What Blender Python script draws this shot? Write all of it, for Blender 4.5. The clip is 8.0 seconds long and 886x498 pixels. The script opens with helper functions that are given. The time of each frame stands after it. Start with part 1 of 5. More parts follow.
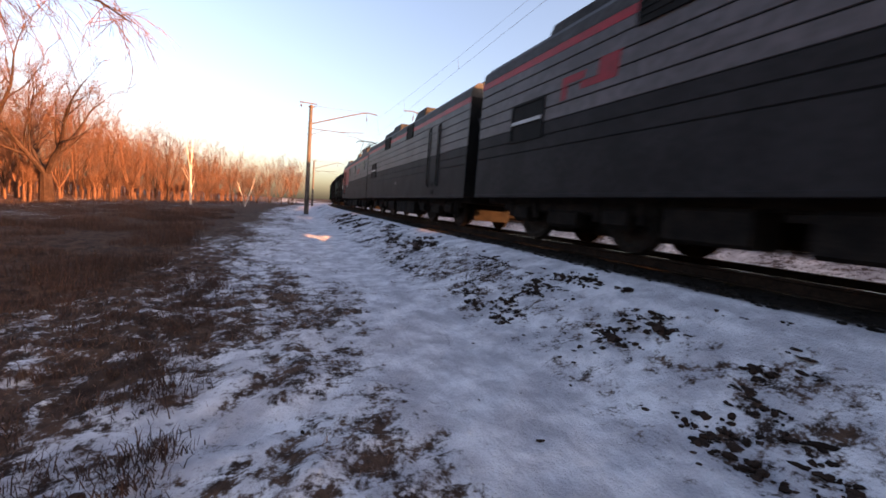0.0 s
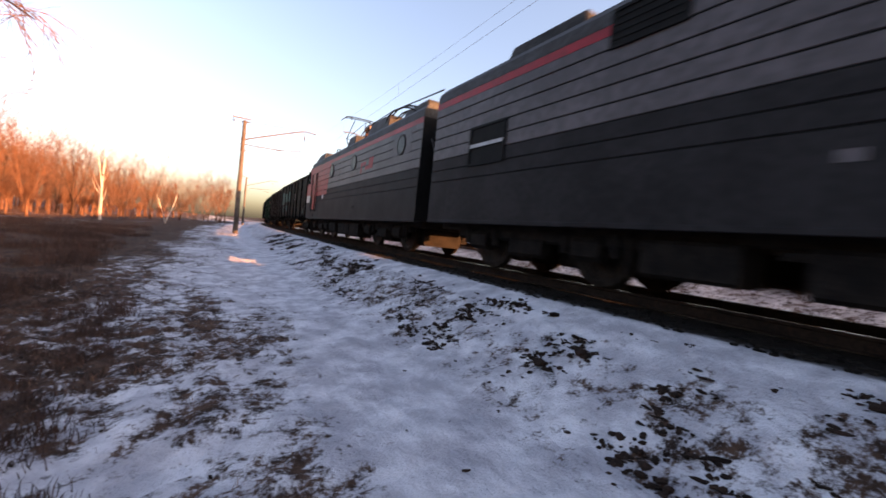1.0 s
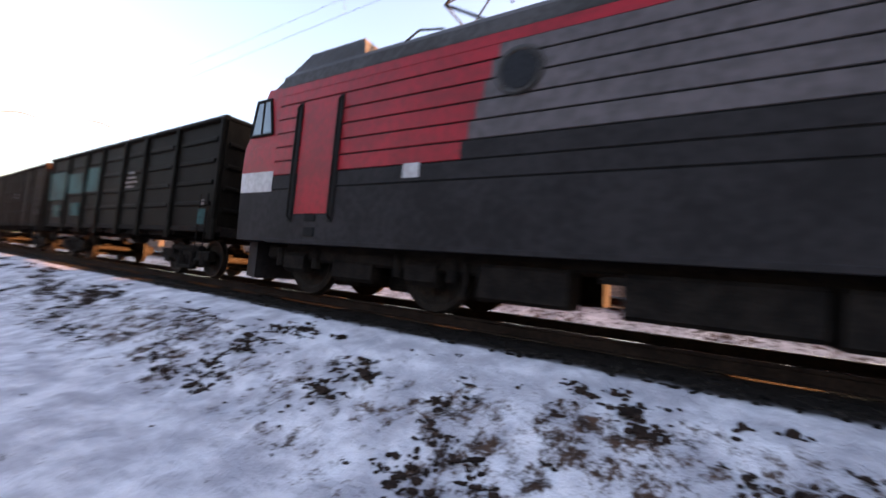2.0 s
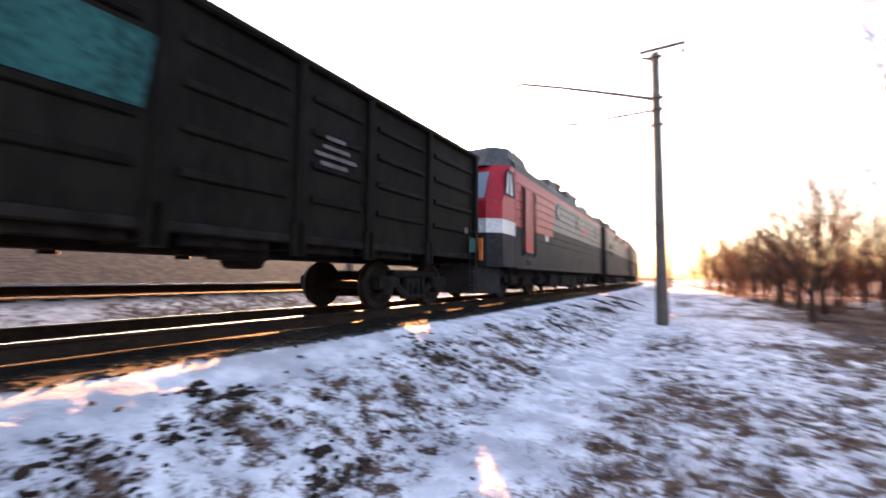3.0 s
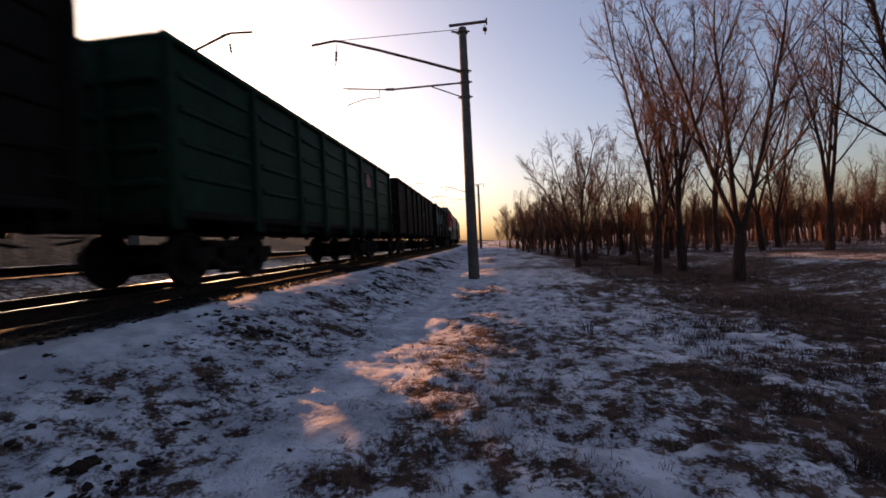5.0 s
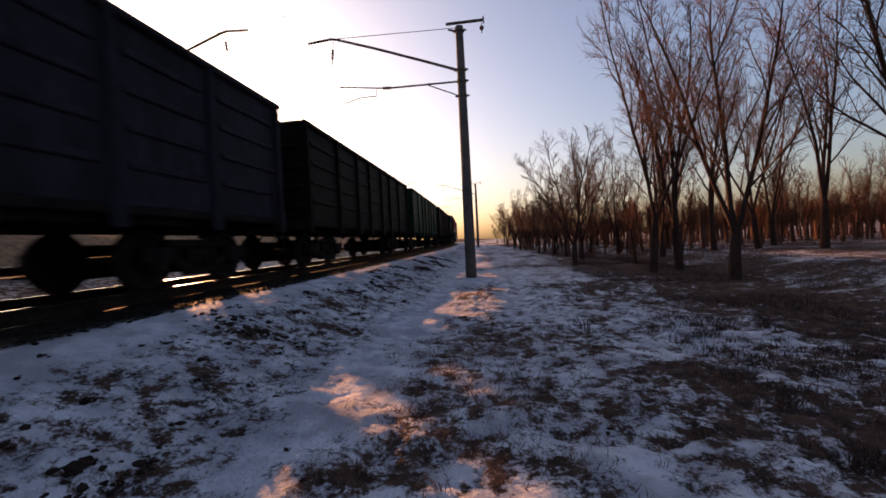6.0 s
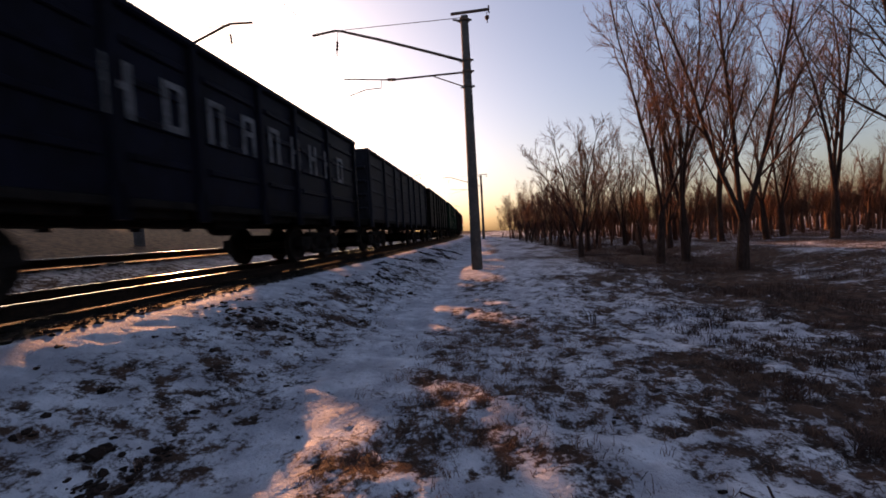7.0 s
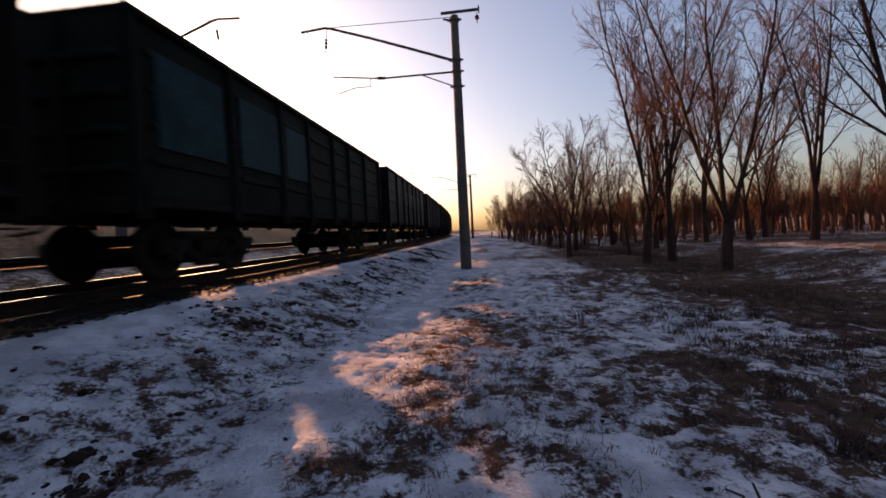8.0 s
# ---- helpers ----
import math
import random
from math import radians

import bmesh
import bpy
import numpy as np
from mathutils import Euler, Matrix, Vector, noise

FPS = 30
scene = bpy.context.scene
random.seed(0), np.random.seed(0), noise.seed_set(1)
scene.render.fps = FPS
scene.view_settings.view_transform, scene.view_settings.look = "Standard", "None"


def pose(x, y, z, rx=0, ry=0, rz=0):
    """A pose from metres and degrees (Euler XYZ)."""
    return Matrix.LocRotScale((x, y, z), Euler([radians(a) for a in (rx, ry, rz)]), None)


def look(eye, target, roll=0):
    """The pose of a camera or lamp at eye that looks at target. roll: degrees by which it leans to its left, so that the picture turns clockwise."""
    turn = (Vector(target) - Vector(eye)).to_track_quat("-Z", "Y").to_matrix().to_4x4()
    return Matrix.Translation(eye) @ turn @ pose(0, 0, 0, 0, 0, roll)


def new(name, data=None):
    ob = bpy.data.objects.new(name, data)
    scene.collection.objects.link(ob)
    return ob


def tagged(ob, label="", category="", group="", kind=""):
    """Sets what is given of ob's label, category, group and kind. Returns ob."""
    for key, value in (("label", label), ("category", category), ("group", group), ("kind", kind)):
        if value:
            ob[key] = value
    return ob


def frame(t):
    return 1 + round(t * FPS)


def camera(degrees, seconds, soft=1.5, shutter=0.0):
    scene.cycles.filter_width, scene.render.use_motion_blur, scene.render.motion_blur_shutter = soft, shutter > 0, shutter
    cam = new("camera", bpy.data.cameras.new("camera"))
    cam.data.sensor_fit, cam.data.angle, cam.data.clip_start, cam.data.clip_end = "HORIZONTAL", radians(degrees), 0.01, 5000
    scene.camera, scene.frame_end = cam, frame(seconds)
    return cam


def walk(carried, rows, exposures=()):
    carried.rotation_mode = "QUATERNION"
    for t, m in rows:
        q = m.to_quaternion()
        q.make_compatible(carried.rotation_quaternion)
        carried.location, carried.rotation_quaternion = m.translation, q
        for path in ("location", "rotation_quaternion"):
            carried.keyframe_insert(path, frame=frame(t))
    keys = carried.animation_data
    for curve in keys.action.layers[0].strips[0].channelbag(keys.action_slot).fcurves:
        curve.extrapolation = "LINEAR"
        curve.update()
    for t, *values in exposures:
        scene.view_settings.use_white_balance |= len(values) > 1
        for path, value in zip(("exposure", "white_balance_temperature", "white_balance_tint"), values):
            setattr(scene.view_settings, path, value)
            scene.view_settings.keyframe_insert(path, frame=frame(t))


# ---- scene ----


def view(x, y, z, yaw, pitch, roll):
    """The camera's pose: yaw to the left of +y, pitch up, roll of the picture (degrees)."""
    return pose(x, y, z, 0, 0, yaw) @ pose(0, 0, 0, 90 + pitch, 0, 0) @ pose(0, 0, 0, 0, 0, -roll)


cam = camera(94.5, 8.0, 1.7, 0.25)
PATH = [
    (0, view(-0.30, 0.17, 1.46, -21.87, -5.37, -4.57)),
    (0.5, view(-0.30, 0.16, 1.47, -23.66, -3.97, -4.79)),
    (1, view(-0.24, 0.14, 1.50, -30.02, -1.44, -5.84)),
    (1.5, view(-0.14, 0.09, 1.51, -39.05, 0.88, -6.80)),
    (1.7, view(-0.09, 0.07, 1.53, -44.33, 2.21, -6.41)),
    (2, view(-0.05, 0.10, 1.57, -57.00, 3.60, -5.20)),
    (2.25, view(-0.02, 0.15, 1.60, -79.00, 4.90, -3.80)),
    (2.5, view(0.00, 0.20, 1.62, -104.00, 5.60, -2.20)),
    (2.8, view(0.00, 0.22, 1.60, -131.70, 5.44, -0.60)),
    (3, view(0.04, 0.16, 1.61, -148.11, 3.94, -0.44)),
    (3.5, view(0.04, 0.05, 1.51, -166.61, 1.36, 1.44)),
    (4, view(0.03, 0.01, 1.51, -169.58, -0.38, 2.42)),
    (4.5, view(0.00, -0.01, 1.50, -171.05, -0.85, 2.69)),
    (6, view(-0.02, -0.02, 1.50, -172.12, -1.09, 2.90)),
    (6.5, view(-0.01, 0.01, 1.50, -172.29, -1.66, 3.10)),
    (7, view(-0.01, 0.01, 1.50, -171.30, -2.15, 3.15)),
    (7.5, view(-0.01, 0.01, 1.50, -172.34, -2.01, 2.86)),
    (8, view(0.00, 0.00, 1.50, -172.83, -2.29, 2.91)),
]
EXPOSURES = [(0.0, 2.22, 8200, 29), (0.5, 2.22, 8200, 29), (1.5, 2.75, 8600, 30), (1.7, 2.85, 8600, 30), (2.8, 3.75, 8400, 28), (3.0, 3.65, 8400, 28),
             (3.5, 1.5, 7500, 28.5), (4.0, 1.05, 7350, 28.5), (4.5, 1.0, 7350, 29), (8.0, 1.05, 7350, 30)]
walk(cam, PATH, EXPOSURES)

# world: low evening sun behind the train, clear winter sky
SUN_AZ, SUN_EL = radians(138.4), radians(9.7)     # azimuth clockwise from +y
SUN_DIR = Vector((math.sin(SUN_AZ) * math.cos(SUN_EL), math.cos(SUN_AZ) * math.cos(SUN_EL), math.sin(SUN_EL)))
world = bpy.data.worlds.new("world")
scene.world = world
world.use_nodes = True
sky = world.node_tree.nodes.new("ShaderNodeTexSky")
sky.sky_type, sky.sun_disc = "NISHITA", False
sky.sun_elevation, sky.sun_rotation = SUN_EL, SUN_AZ
sky.air_density, sky.dust_density, sky.ozone_density = 1.0, 3.2, 2.4
bg = world.node_tree.nodes["Background"]
bg.inputs["Strength"].default_value = 0.12
world.node_tree.links.new(sky.outputs["Color"], bg.inputs["Color"])
sun = new("sun", bpy.data.lights.new("sun", "SUN"))
sun.data.energy, sun.data.angle, sun.data.color = 5.0, radians(0.6), (1.0, 0.49, 0.21)
sun.matrix_world = look(SUN_DIR * 100, (0, 0, 0))

# ---- plan of the line: a long curve, the camera outside it ----
RADIUS, AXIS, RAIL, RAIL_2 = 900.0, 6.25, 0.97, 1.42
SPACING = 4.1                      # second track's axis past the first


def line_x(y, off=0.0):
    return AXIS + off + y * y / (2 * RADIUS)


def smooth(a, b, v):
    v = min(1.0, max(0.0, (v - a) / (b - a)))
    return v * v * (3 - 2 * v)


def profile(o):
    """Height of the ground by its offset from the track's axis (towards the camera is negative)."""
    pts = ((-40, -0.5), (-18, -0.35), (-10, -0.12), (-7, 0.0), (-4.6, 0.02), (-3.9, 0.12), (-2.5, 0.62), (-2.1, 0.72), (-1.75, 0.76), (1.3, 0.78),
           (1.7, 0.86), (2.2, 0.98), (2.7, 1.2), (5.6, 1.22), (6.2, 1.05), (7.4, 1.2), (14, 3.0), (22, 3.2), (60, 2.0))
    if o <= pts[0][0]:
        return pts[0][1]
    for (a, za), (b, zb) in zip(pts, pts[1:]):
        if o <= b:
            return za + (zb - za) * (o - a) / (b - a)
    return pts[-1][1]


def ground_z(x, y):
    o = x - line_x(y)
    z = profile(o)
    n = noise.noise(Vector((x * 0.35, y * 0.35, 3.1))) * 0.10 + noise.noise(Vector((x * 1.3, y * 1.3, 7.7))) * 0.05
    n += noise.noise(Vector((x * 4.0, y * 4.0, 1.7))) * 0.028
    k = smooth(-2.0, -4.2, o) * 0.85 + 0.15 if o < 0 else 0.15
    if y < -4:     # rise added to lift the clearing before the wood out of the train's shadow
        z += 0.55 * smooth(-7.6, -11.5, x) * smooth(-4, -10, y) * (1 - smooth(-45, -70, y))
    return z + n * k

# ---- materials ----


def mat(name, base, second=None, rough=0.7, metal=0.0, scale=3.0, bump=0.15, bump_scale=40.0, spec=0.5, island=0.0, streak=1.0):
    """Paint, metal, wood or soil: two colours mixed by coarse and fine noise, fine relief, uneven gloss."""
    m = bpy.data.materials.new(name)
    m.use_nodes = True
    nt = m.node_tree
    b = nt.nodes["Principled BSDF"]
    tc = nt.nodes.new("ShaderNodeTexCoord")
    mp = nt.nodes.new("ShaderNodeMapping")
    mp.inputs["Scale"].default_value = (1, 1, streak)
    nt.links.new(tc.outputs["Object"], mp.inputs["Vector"])
    n1, n2, n3 = (nt.nodes.new("ShaderNodeTexNoise") for _ in range(3))
    n1.inputs["Scale"].default_value, n1.inputs["Detail"].default_value = scale, 6
    n2.inputs["Scale"].default_value, n2.inputs["Detail"].default_value = scale * 7, 4
    n3.inputs["Scale"].default_value, n3.inputs["Detail"].default_value = bump_scale, 3
    for n in (n1, n2, n3):
        nt.links.new(mp.outputs["Vector"], n.inputs["Vector"])
    mix = nt.nodes.new("ShaderNodeMath")
    mix.operation = "MULTIPLY"
    nt.links.new(n1.outputs["Fac"], mix.inputs[0])
    nt.links.new(n2.outputs["Fac"], mix.inputs[1])
    rmp = nt.nodes.new("ShaderNodeValToRGB")
    second = second or tuple(c * 0.55 for c in base)
    rmp.color_ramp.elements[0].position, rmp.color_ramp.elements[0].color = 0.16, (*second, 1)
    rmp.color_ramp.elements[1].position, rmp.color_ramp.elements[1].color = 0.34, (*base, 1)
    nt.links.new(mix.outputs[0], rmp.inputs["Fac"])
    colour = rmp.outputs["Color"]
    if island:
        geo = nt.nodes.new("ShaderNodeNewGeometry")
        hsv = nt.nodes.new("ShaderNodeHueSaturation")
        mr = nt.nodes.new("ShaderNodeMapRange")
        mr.inputs["To Min"].default_value, mr.inputs["To Max"].default_value = 1 - island, 1 + island
        nt.links.new(geo.outputs["Random Per Island"], mr.inputs["Value"])
        nt.links.new(mr.outputs["Result"], hsv.inputs["Value"])
        nt.links.new(colour, hsv.inputs["Color"])
        colour = hsv.outputs["Color"]
    nt.links.new(colour, b.inputs["Base Color"])
    rr = nt.nodes.new("ShaderNodeMapRange")
    rr.inputs["To Min"].default_value, rr.inputs["To Max"].default_value = max(0.03, rough - 0.12), min(1, rough + 0.12)
    nt.links.new(n2.outputs["Fac"], rr.inputs["Value"])
    nt.links.new(rr.outputs["Result"], b.inputs["Roughness"])
    b.inputs["Metallic"].default_value = metal
    b.inputs["Specular IOR Level"].default_value = spec
    if bump:
        bp = nt.nodes.new("ShaderNodeBump")
        bp.inputs["Strength"].default_value, bp.inputs["Distance"].default_value = bump, 0.02
        nt.links.new(n3.outputs["Fac"], bp.inputs["Height"])
        nt.links.new(bp.outputs["Normal"], b.inputs["Normal"])
    return m


M_GREY_LOW = mat("dark_grey_paint", (0.027, 0.0245, 0.0255), (0.015, 0.0137, 0.014), 0.6, scale=1.2, bump=0.05, spec=0.08)
M_GREY_UP = mat("light_grey_paint", (0.100, 0.083, 0.087), (0.056, 0.046, 0.047), 0.5, scale=1.0, bump=0.05, spec=0.25)
M_RED = mat("red_paint", (0.36, 0.010, 0.020), (0.22, 0.009, 0.014), 0.45, scale=1.2, bump=0.04, spec=0.2)
M_BAND = mat("pale_grey_paint", (0.45, 0.44, 0.45), (0.3, 0.29, 0.29), 0.4, scale=1.5, bump=0.04)
M_ROOF = mat("roof_grey_paint", (0.065, 0.063, 0.064), (0.034, 0.032, 0.03), 0.65, scale=1.5, bump=0.08, spec=0.15)
M_HATCH = mat("dark_hatch_paint", (0.055, 0.052, 0.05), (0.02, 0.019, 0.018), 0.7, scale=2.0, bump=0.15, spec=0.1)
M_ORANGE = mat("orange_paint", (0.75, 0.16, 0.02), (0.5, 0.1, 0.02), 0.4, scale=3, bump=0.03)
M_BLACK = mat("black_steel", (0.012, 0.0115, 0.011), (0.006, 0.006, 0.006), 0.7, scale=2.5, bump=0.2, spec=0.1)
M_GEAR = mat("rusty_running_gear", (0.02, 0.016, 0.0135), (0.008, 0.007, 0.0065), 0.85, scale=4, bump=0.3, spec=0.05)
M_TREAD = mat("worn_wheel_steel", (0.03, 0.025, 0.021), (0.013, 0.011, 0.01), 0.6, 0.3, scale=5, bump=0.05, spec=0.04)
M_RUBBER = mat("rubber_bellows", (0.02, 0.02, 0.02), (0.01, 0.01, 0.01), 0.8, scale=6, bump=0.2)
M_COPPER = mat("aged_copper", (0.16, 0.10, 0.06), (0.08, 0.06, 0.05), 0.5, 0.7, scale=6, bump=0.0)
M_INSUL = mat("brown_porcelain", (0.11, 0.05, 0.03), (0.06, 0.03, 0.02), 0.25, scale=5, bump=0.0)
M_RAIL = mat("rusty_rail_side", (0.03, 0.019, 0.014), (0.014, 0.010, 0.008), 0.9, scale=3, bump=0.2, spec=0.04)
M_RAILTOP = mat("polished_rail_head", (0.62, 0.6, 0.57), (0.45, 0.43, 0.4), 0.20, 1.0, scale=3, bump=0.02)
M_SLEEPER = mat("dark_sleeper_concrete", (0.034, 0.029, 0.025), (0.016, 0.014, 0.012), 0.9, scale=3, bump=0.3, spec=0.04)
M_CONCRETE = mat("weathered_concrete", (0.105, 0.082, 0.066), (0.056, 0.044, 0.036), 0.9, scale=1.6, bump=0.3, bump_scale=60)
M_STEEL = mat("rusted_bracket_steel", (0.15, 0.09, 0.06), (0.07, 0.05, 0.04), 0.7, 0.3, scale=4, bump=0.15)
M_BALLAST = mat("dark_ballast_stone", (0.022, 0.018, 0.015), (0.009, 0.008, 0.007), 0.95, scale=5, bump=0.5, island=0.5, spec=0.04)
M_CLOD = mat("frozen_soil", (0.036, 0.022, 0.017), (0.015, 0.010, 0.008), 0.95, scale=8, bump=0.5, spec=0.1, island=0.45)
M_BARK = mat("grey_brown_bark", (0.062, 0.036, 0.027), (0.03, 0.018, 0.014), 0.95, scale=3, spec=0.05, bump=0.6, bump_scale=30, streak=0.3)
M_TWIG = mat("twig_bark", (0.14, 0.070, 0.046), (0.08, 0.042, 0.029), 0.95, scale=2, bump=0.0, spec=0.05, island=0.3)
M_BIRCH = mat("white_birch_bark", (0.72, 0.66, 0.58), (0.35, 0.3, 0.26), 0.7, scale=4, bump=0.2, streak=4)
M_GRASS = mat("dry_grass", (0.22, 0.115, 0.075), (0.11, 0.056, 0.038), 0.9, scale=0.6, bump=0.0, island=0.5)
M_WEED = mat("dead_weeds", (0.085, 0.038, 0.024), (0.038, 0.018, 0.013), 0.95, scale=0.5, bump=0.0, island=0.5)
M_LEAF = mat("withered_red_leaves", (0.26, 0.07, 0.03), (0.15, 0.045, 0.02), 0.8, scale=2, bump=0.0, island=0.4)
M_WHITE = mat("faded_white_paint", (0.17, 0.165, 0.17), (0.06, 0.06, 0.06), 0.6, scale=5, bump=0.0, spec=0.04)
M_TEAL = mat("teal_spray_paint", (0.011, 0.085, 0.082), (0.006, 0.03, 0.03), 0.55, scale=1.6, bump=0.0, spec=0.04)
M_TEALDARK = mat("dull_teal_paint", (0.010, 0.040, 0.042), (0.006, 0.02, 0.022), 0.55, scale=1.6, bump=0.0, spec=0.04)
M_REDMARK = mat("red_mark_paint", (0.30, 0.012, 0.022), (0.19, 0.012, 0.016), 0.5, scale=4, bump=0.0, spec=0.2)


def glass_mat():
    m = bpy.data.materials.new("cab_glass")
    m.use_nodes = True
    b = m.node_tree.nodes["Principled BSDF"]
    b.inputs["Base Color"].default_value = (0.14, 0.17, 0.19, 1)
    b.inputs["Roughness"].default_value, b.inputs["Metallic"].default_value = 0.04, 0.55
    return m


M_PORT = mat("dark_porthole_glass", (0.014, 0.014, 0.016), (0.009, 0.009, 0.010), 0.3, scale=4, bump=0.0, spec=0.1)
M_GLASS = glass_mat()


def ground_mat():
    """Thin wind-blown snow over soil and dead grass; the mesh's 'bare' says how much soil shows, 'ballast' where stones lie."""
    m = bpy.data.materials.new("snowy_ground")
    m.use_nodes = True
    nt = m.node_tree
    b = nt.nodes["Principled BSDF"]
    geo = nt.nodes.new("ShaderNodeNewGeometry")

    def tex(scale, detail, rough=0.6):
        n = nt.nodes.new("ShaderNodeTexNoise")
        n.inputs["Scale"].default_value, n.inputs["Detail"].default_value, n.inputs["Roughness"].default_value = scale, detail, rough
        nt.links.new(geo.outputs["Position"], n.inputs["Vector"])
        return n.outputs["Fac"]

    def math_(op, a, c):
        n = nt.nodes.new("ShaderNodeMath")
        n.operation = op
        for i, v in enumerate((a, c)):
            if isinstance(v, (int, float)):
                n.inputs[i].default_value = v
            else:
                nt.links.new(v, n.inputs[i])
        return n.outputs[0]

    def mixc(f, a, c):
        n = nt.nodes.new("ShaderNodeMix")
        n.data_type = "RGBA"
        nt.links.new(f, n.inputs[0])
        for i, v in ((6, a), (7, c)):
            if isinstance(v, tuple):
                n.inputs[i].default_value = (*v, 1)
            else:
                nt.links.new(v, n.inputs[i])
        return n.outputs[2]

    def ramp(v, lo, hi):
        n = nt.nodes.new("ShaderNodeMapRange")
        n.interpolation_type = "SMOOTHSTEP"
        n.inputs["From Min"].default_value, n.inputs["From Max"].default_value = lo, hi
        nt.links.new(v, n.inputs["Value"])
        return n.outputs["Result"]

    bare = nt.nodes.new("ShaderNodeAttribute")
    bare.attribute_name = "bare"
    stones = nt.nodes.new("ShaderNodeAttribute")
    stones.attribute_name = "ballast"
    fine = math_("ADD", math_("MULTIPLY", tex(7.5, 6, 0.72), 0.95), math_("MULTIPLY", tex(28.0, 5, 0.7), 0.55))
    cover = ramp(math_("SUBTRACT", math_("ADD", bare.outputs["Fac"], fine), 1.18), -0.045, 0.14)
    soil = mixc(ramp(tex(5.0, 5), 0.35, 0.65), (0.036, 0.022, 0.017), (0.105, 0.06, 0.041))
    snow = mixc(ramp(tex(2.3, 6), 0.35, 0.7), (0.42, 0.42, 0.455), (0.76, 0.76, 0.785))
    col = mixc(cover, snow, soil)
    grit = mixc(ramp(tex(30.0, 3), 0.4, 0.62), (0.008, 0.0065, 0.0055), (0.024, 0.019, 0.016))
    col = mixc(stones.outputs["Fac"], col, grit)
    nt.links.new(col, b.inputs["Base Color"])
    b.inputs["Roughness"].default_value = 0.85
    b.inputs["Specular IOR Level"].default_value = 0.06
    bp = nt.nodes.new("ShaderNodeBump")
    bp.inputs["Strength"].default_value, bp.inputs["Distance"].default_value = 1.0, 0.06
    h = math_("ADD", math_("MULTIPLY", tex(9.0, 6, 0.65), 1.0), math_("MULTIPLY", tex(45.0, 3), 0.35))
    nt.links.new(h, bp.inputs["Height"])
    nt.links.new(bp.outputs["Normal"], b.inputs["Normal"])
    return m


M_GROUND = ground_mat()

# ---- mesh helpers ----


def thing(name, label, category, group="", kind="", at=None):
    ob = new(name)
    if at is not None:
        ob.matrix_basis = at
    return tagged(ob, label, category, group, kind)


def mesh_of(name, bm, material, smooth_faces=False):
    me = bpy.data.meshes.new(name)
    bm.to_mesh(me)
    bm.free()
    me.materials.append(material)
    if smooth_faces:
        for p in me.polygons:
            p.use_smooth = True
    return me


def part(name, bm, material, parent, label="", smooth_faces=False):
    me = bm if isinstance(bm, bpy.types.Mesh) else mesh_of(name, bm, material, smooth_faces)
    ob = new(name, me)
    ob.parent = parent
    if label:
        ob["label"] = label
    return ob


def box(bm, a, b, bevel=0.0):
    """A box from corner a to corner b, with chamfered long edges where bevel is given."""
    lo, hi = Vector([min(p, q) for p, q in zip(a, b)]), Vector([max(p, q) for p, q in zip(a, b)])
    d = hi - lo
    bevel = min(bevel, min(d) * 0.45)
    if bevel <= 0:
        vs = [bm.verts.new((x, y, z)) for x in (lo.x, hi.x) for y in (lo.y, hi.y) for z in (lo.z, hi.z)]
        for f in ((0, 1, 3, 2), (4, 6, 7, 5), (0, 4, 5, 1), (2, 3, 7, 6), (0, 2, 6, 4), (1, 5, 7, 3)):
            bm.faces.new([vs[i] for i in f])
        return
    n = max(range(3), key=lambda i: d[i])
    u, w = [i for i in range(3) if i != n]
    ring = [(lo[u] + bevel, lo[w]), (hi[u] - bevel, lo[w]), (hi[u], lo[w] + bevel), (hi[u], hi[w] - bevel),
            (hi[u] - bevel, hi[w]), (lo[u] + bevel, hi[w]), (lo[u], hi[w] - bevel), (lo[u], lo[w] + bevel)]
    rows = []
    for e in (lo[n], hi[n]):
        row = []
        for p, q in ring:
            c = [0, 0, 0]
            c[n], c[u], c[w] = e, p, q
            row.append(bm.verts.new(c))
        rows.append(row)
    flip = (n == 1)
    for i in range(8):
        j = (i + 1) % 8
        f = [rows[0][i], rows[0][j], rows[1][j], rows[1][i]]
        bm.faces.new(f[::-1] if flip else f)
    bm.faces.new(rows[0] if flip else rows[0][::-1])
    bm.faces.new(rows[1][::-1] if flip else rows[1])


def tube(bm, pts, r0, r1=None, sides=8, caps=True):
    """A round bar through the points, tapering from r0 to r1."""
    r1 = r0 if r1 is None else r1
    pts = [Vector(p) for p in pts]
    rows = []
    for i, p in enumerate(pts):
        d = (pts[min(i + 1, len(pts) - 1)] - pts[max(i - 1, 0)]).normalized()
        s = d.cross(Vector((0, 0, 1)) if abs(d.z) < 0.9 else Vector((0, 1, 0))).normalized()
        t = d.cross(s)
        r = r0 + (r1 - r0) * i / (len(pts) - 1)
        rows.append([bm.verts.new(p + (s * math.cos(a) + t * math.sin(a)) * r) for a in [2 * math.pi * k / sides for k in range(sides)]])
    for a, b in zip(rows, rows[1:]):
        for k in range(sides):
            j = (k + 1) % sides
            bm.faces.new((a[k], a[j], b[j], b[k]))
    if caps:
        bm.faces.new(rows[0][::-1])
        bm.faces.new(rows[-1])


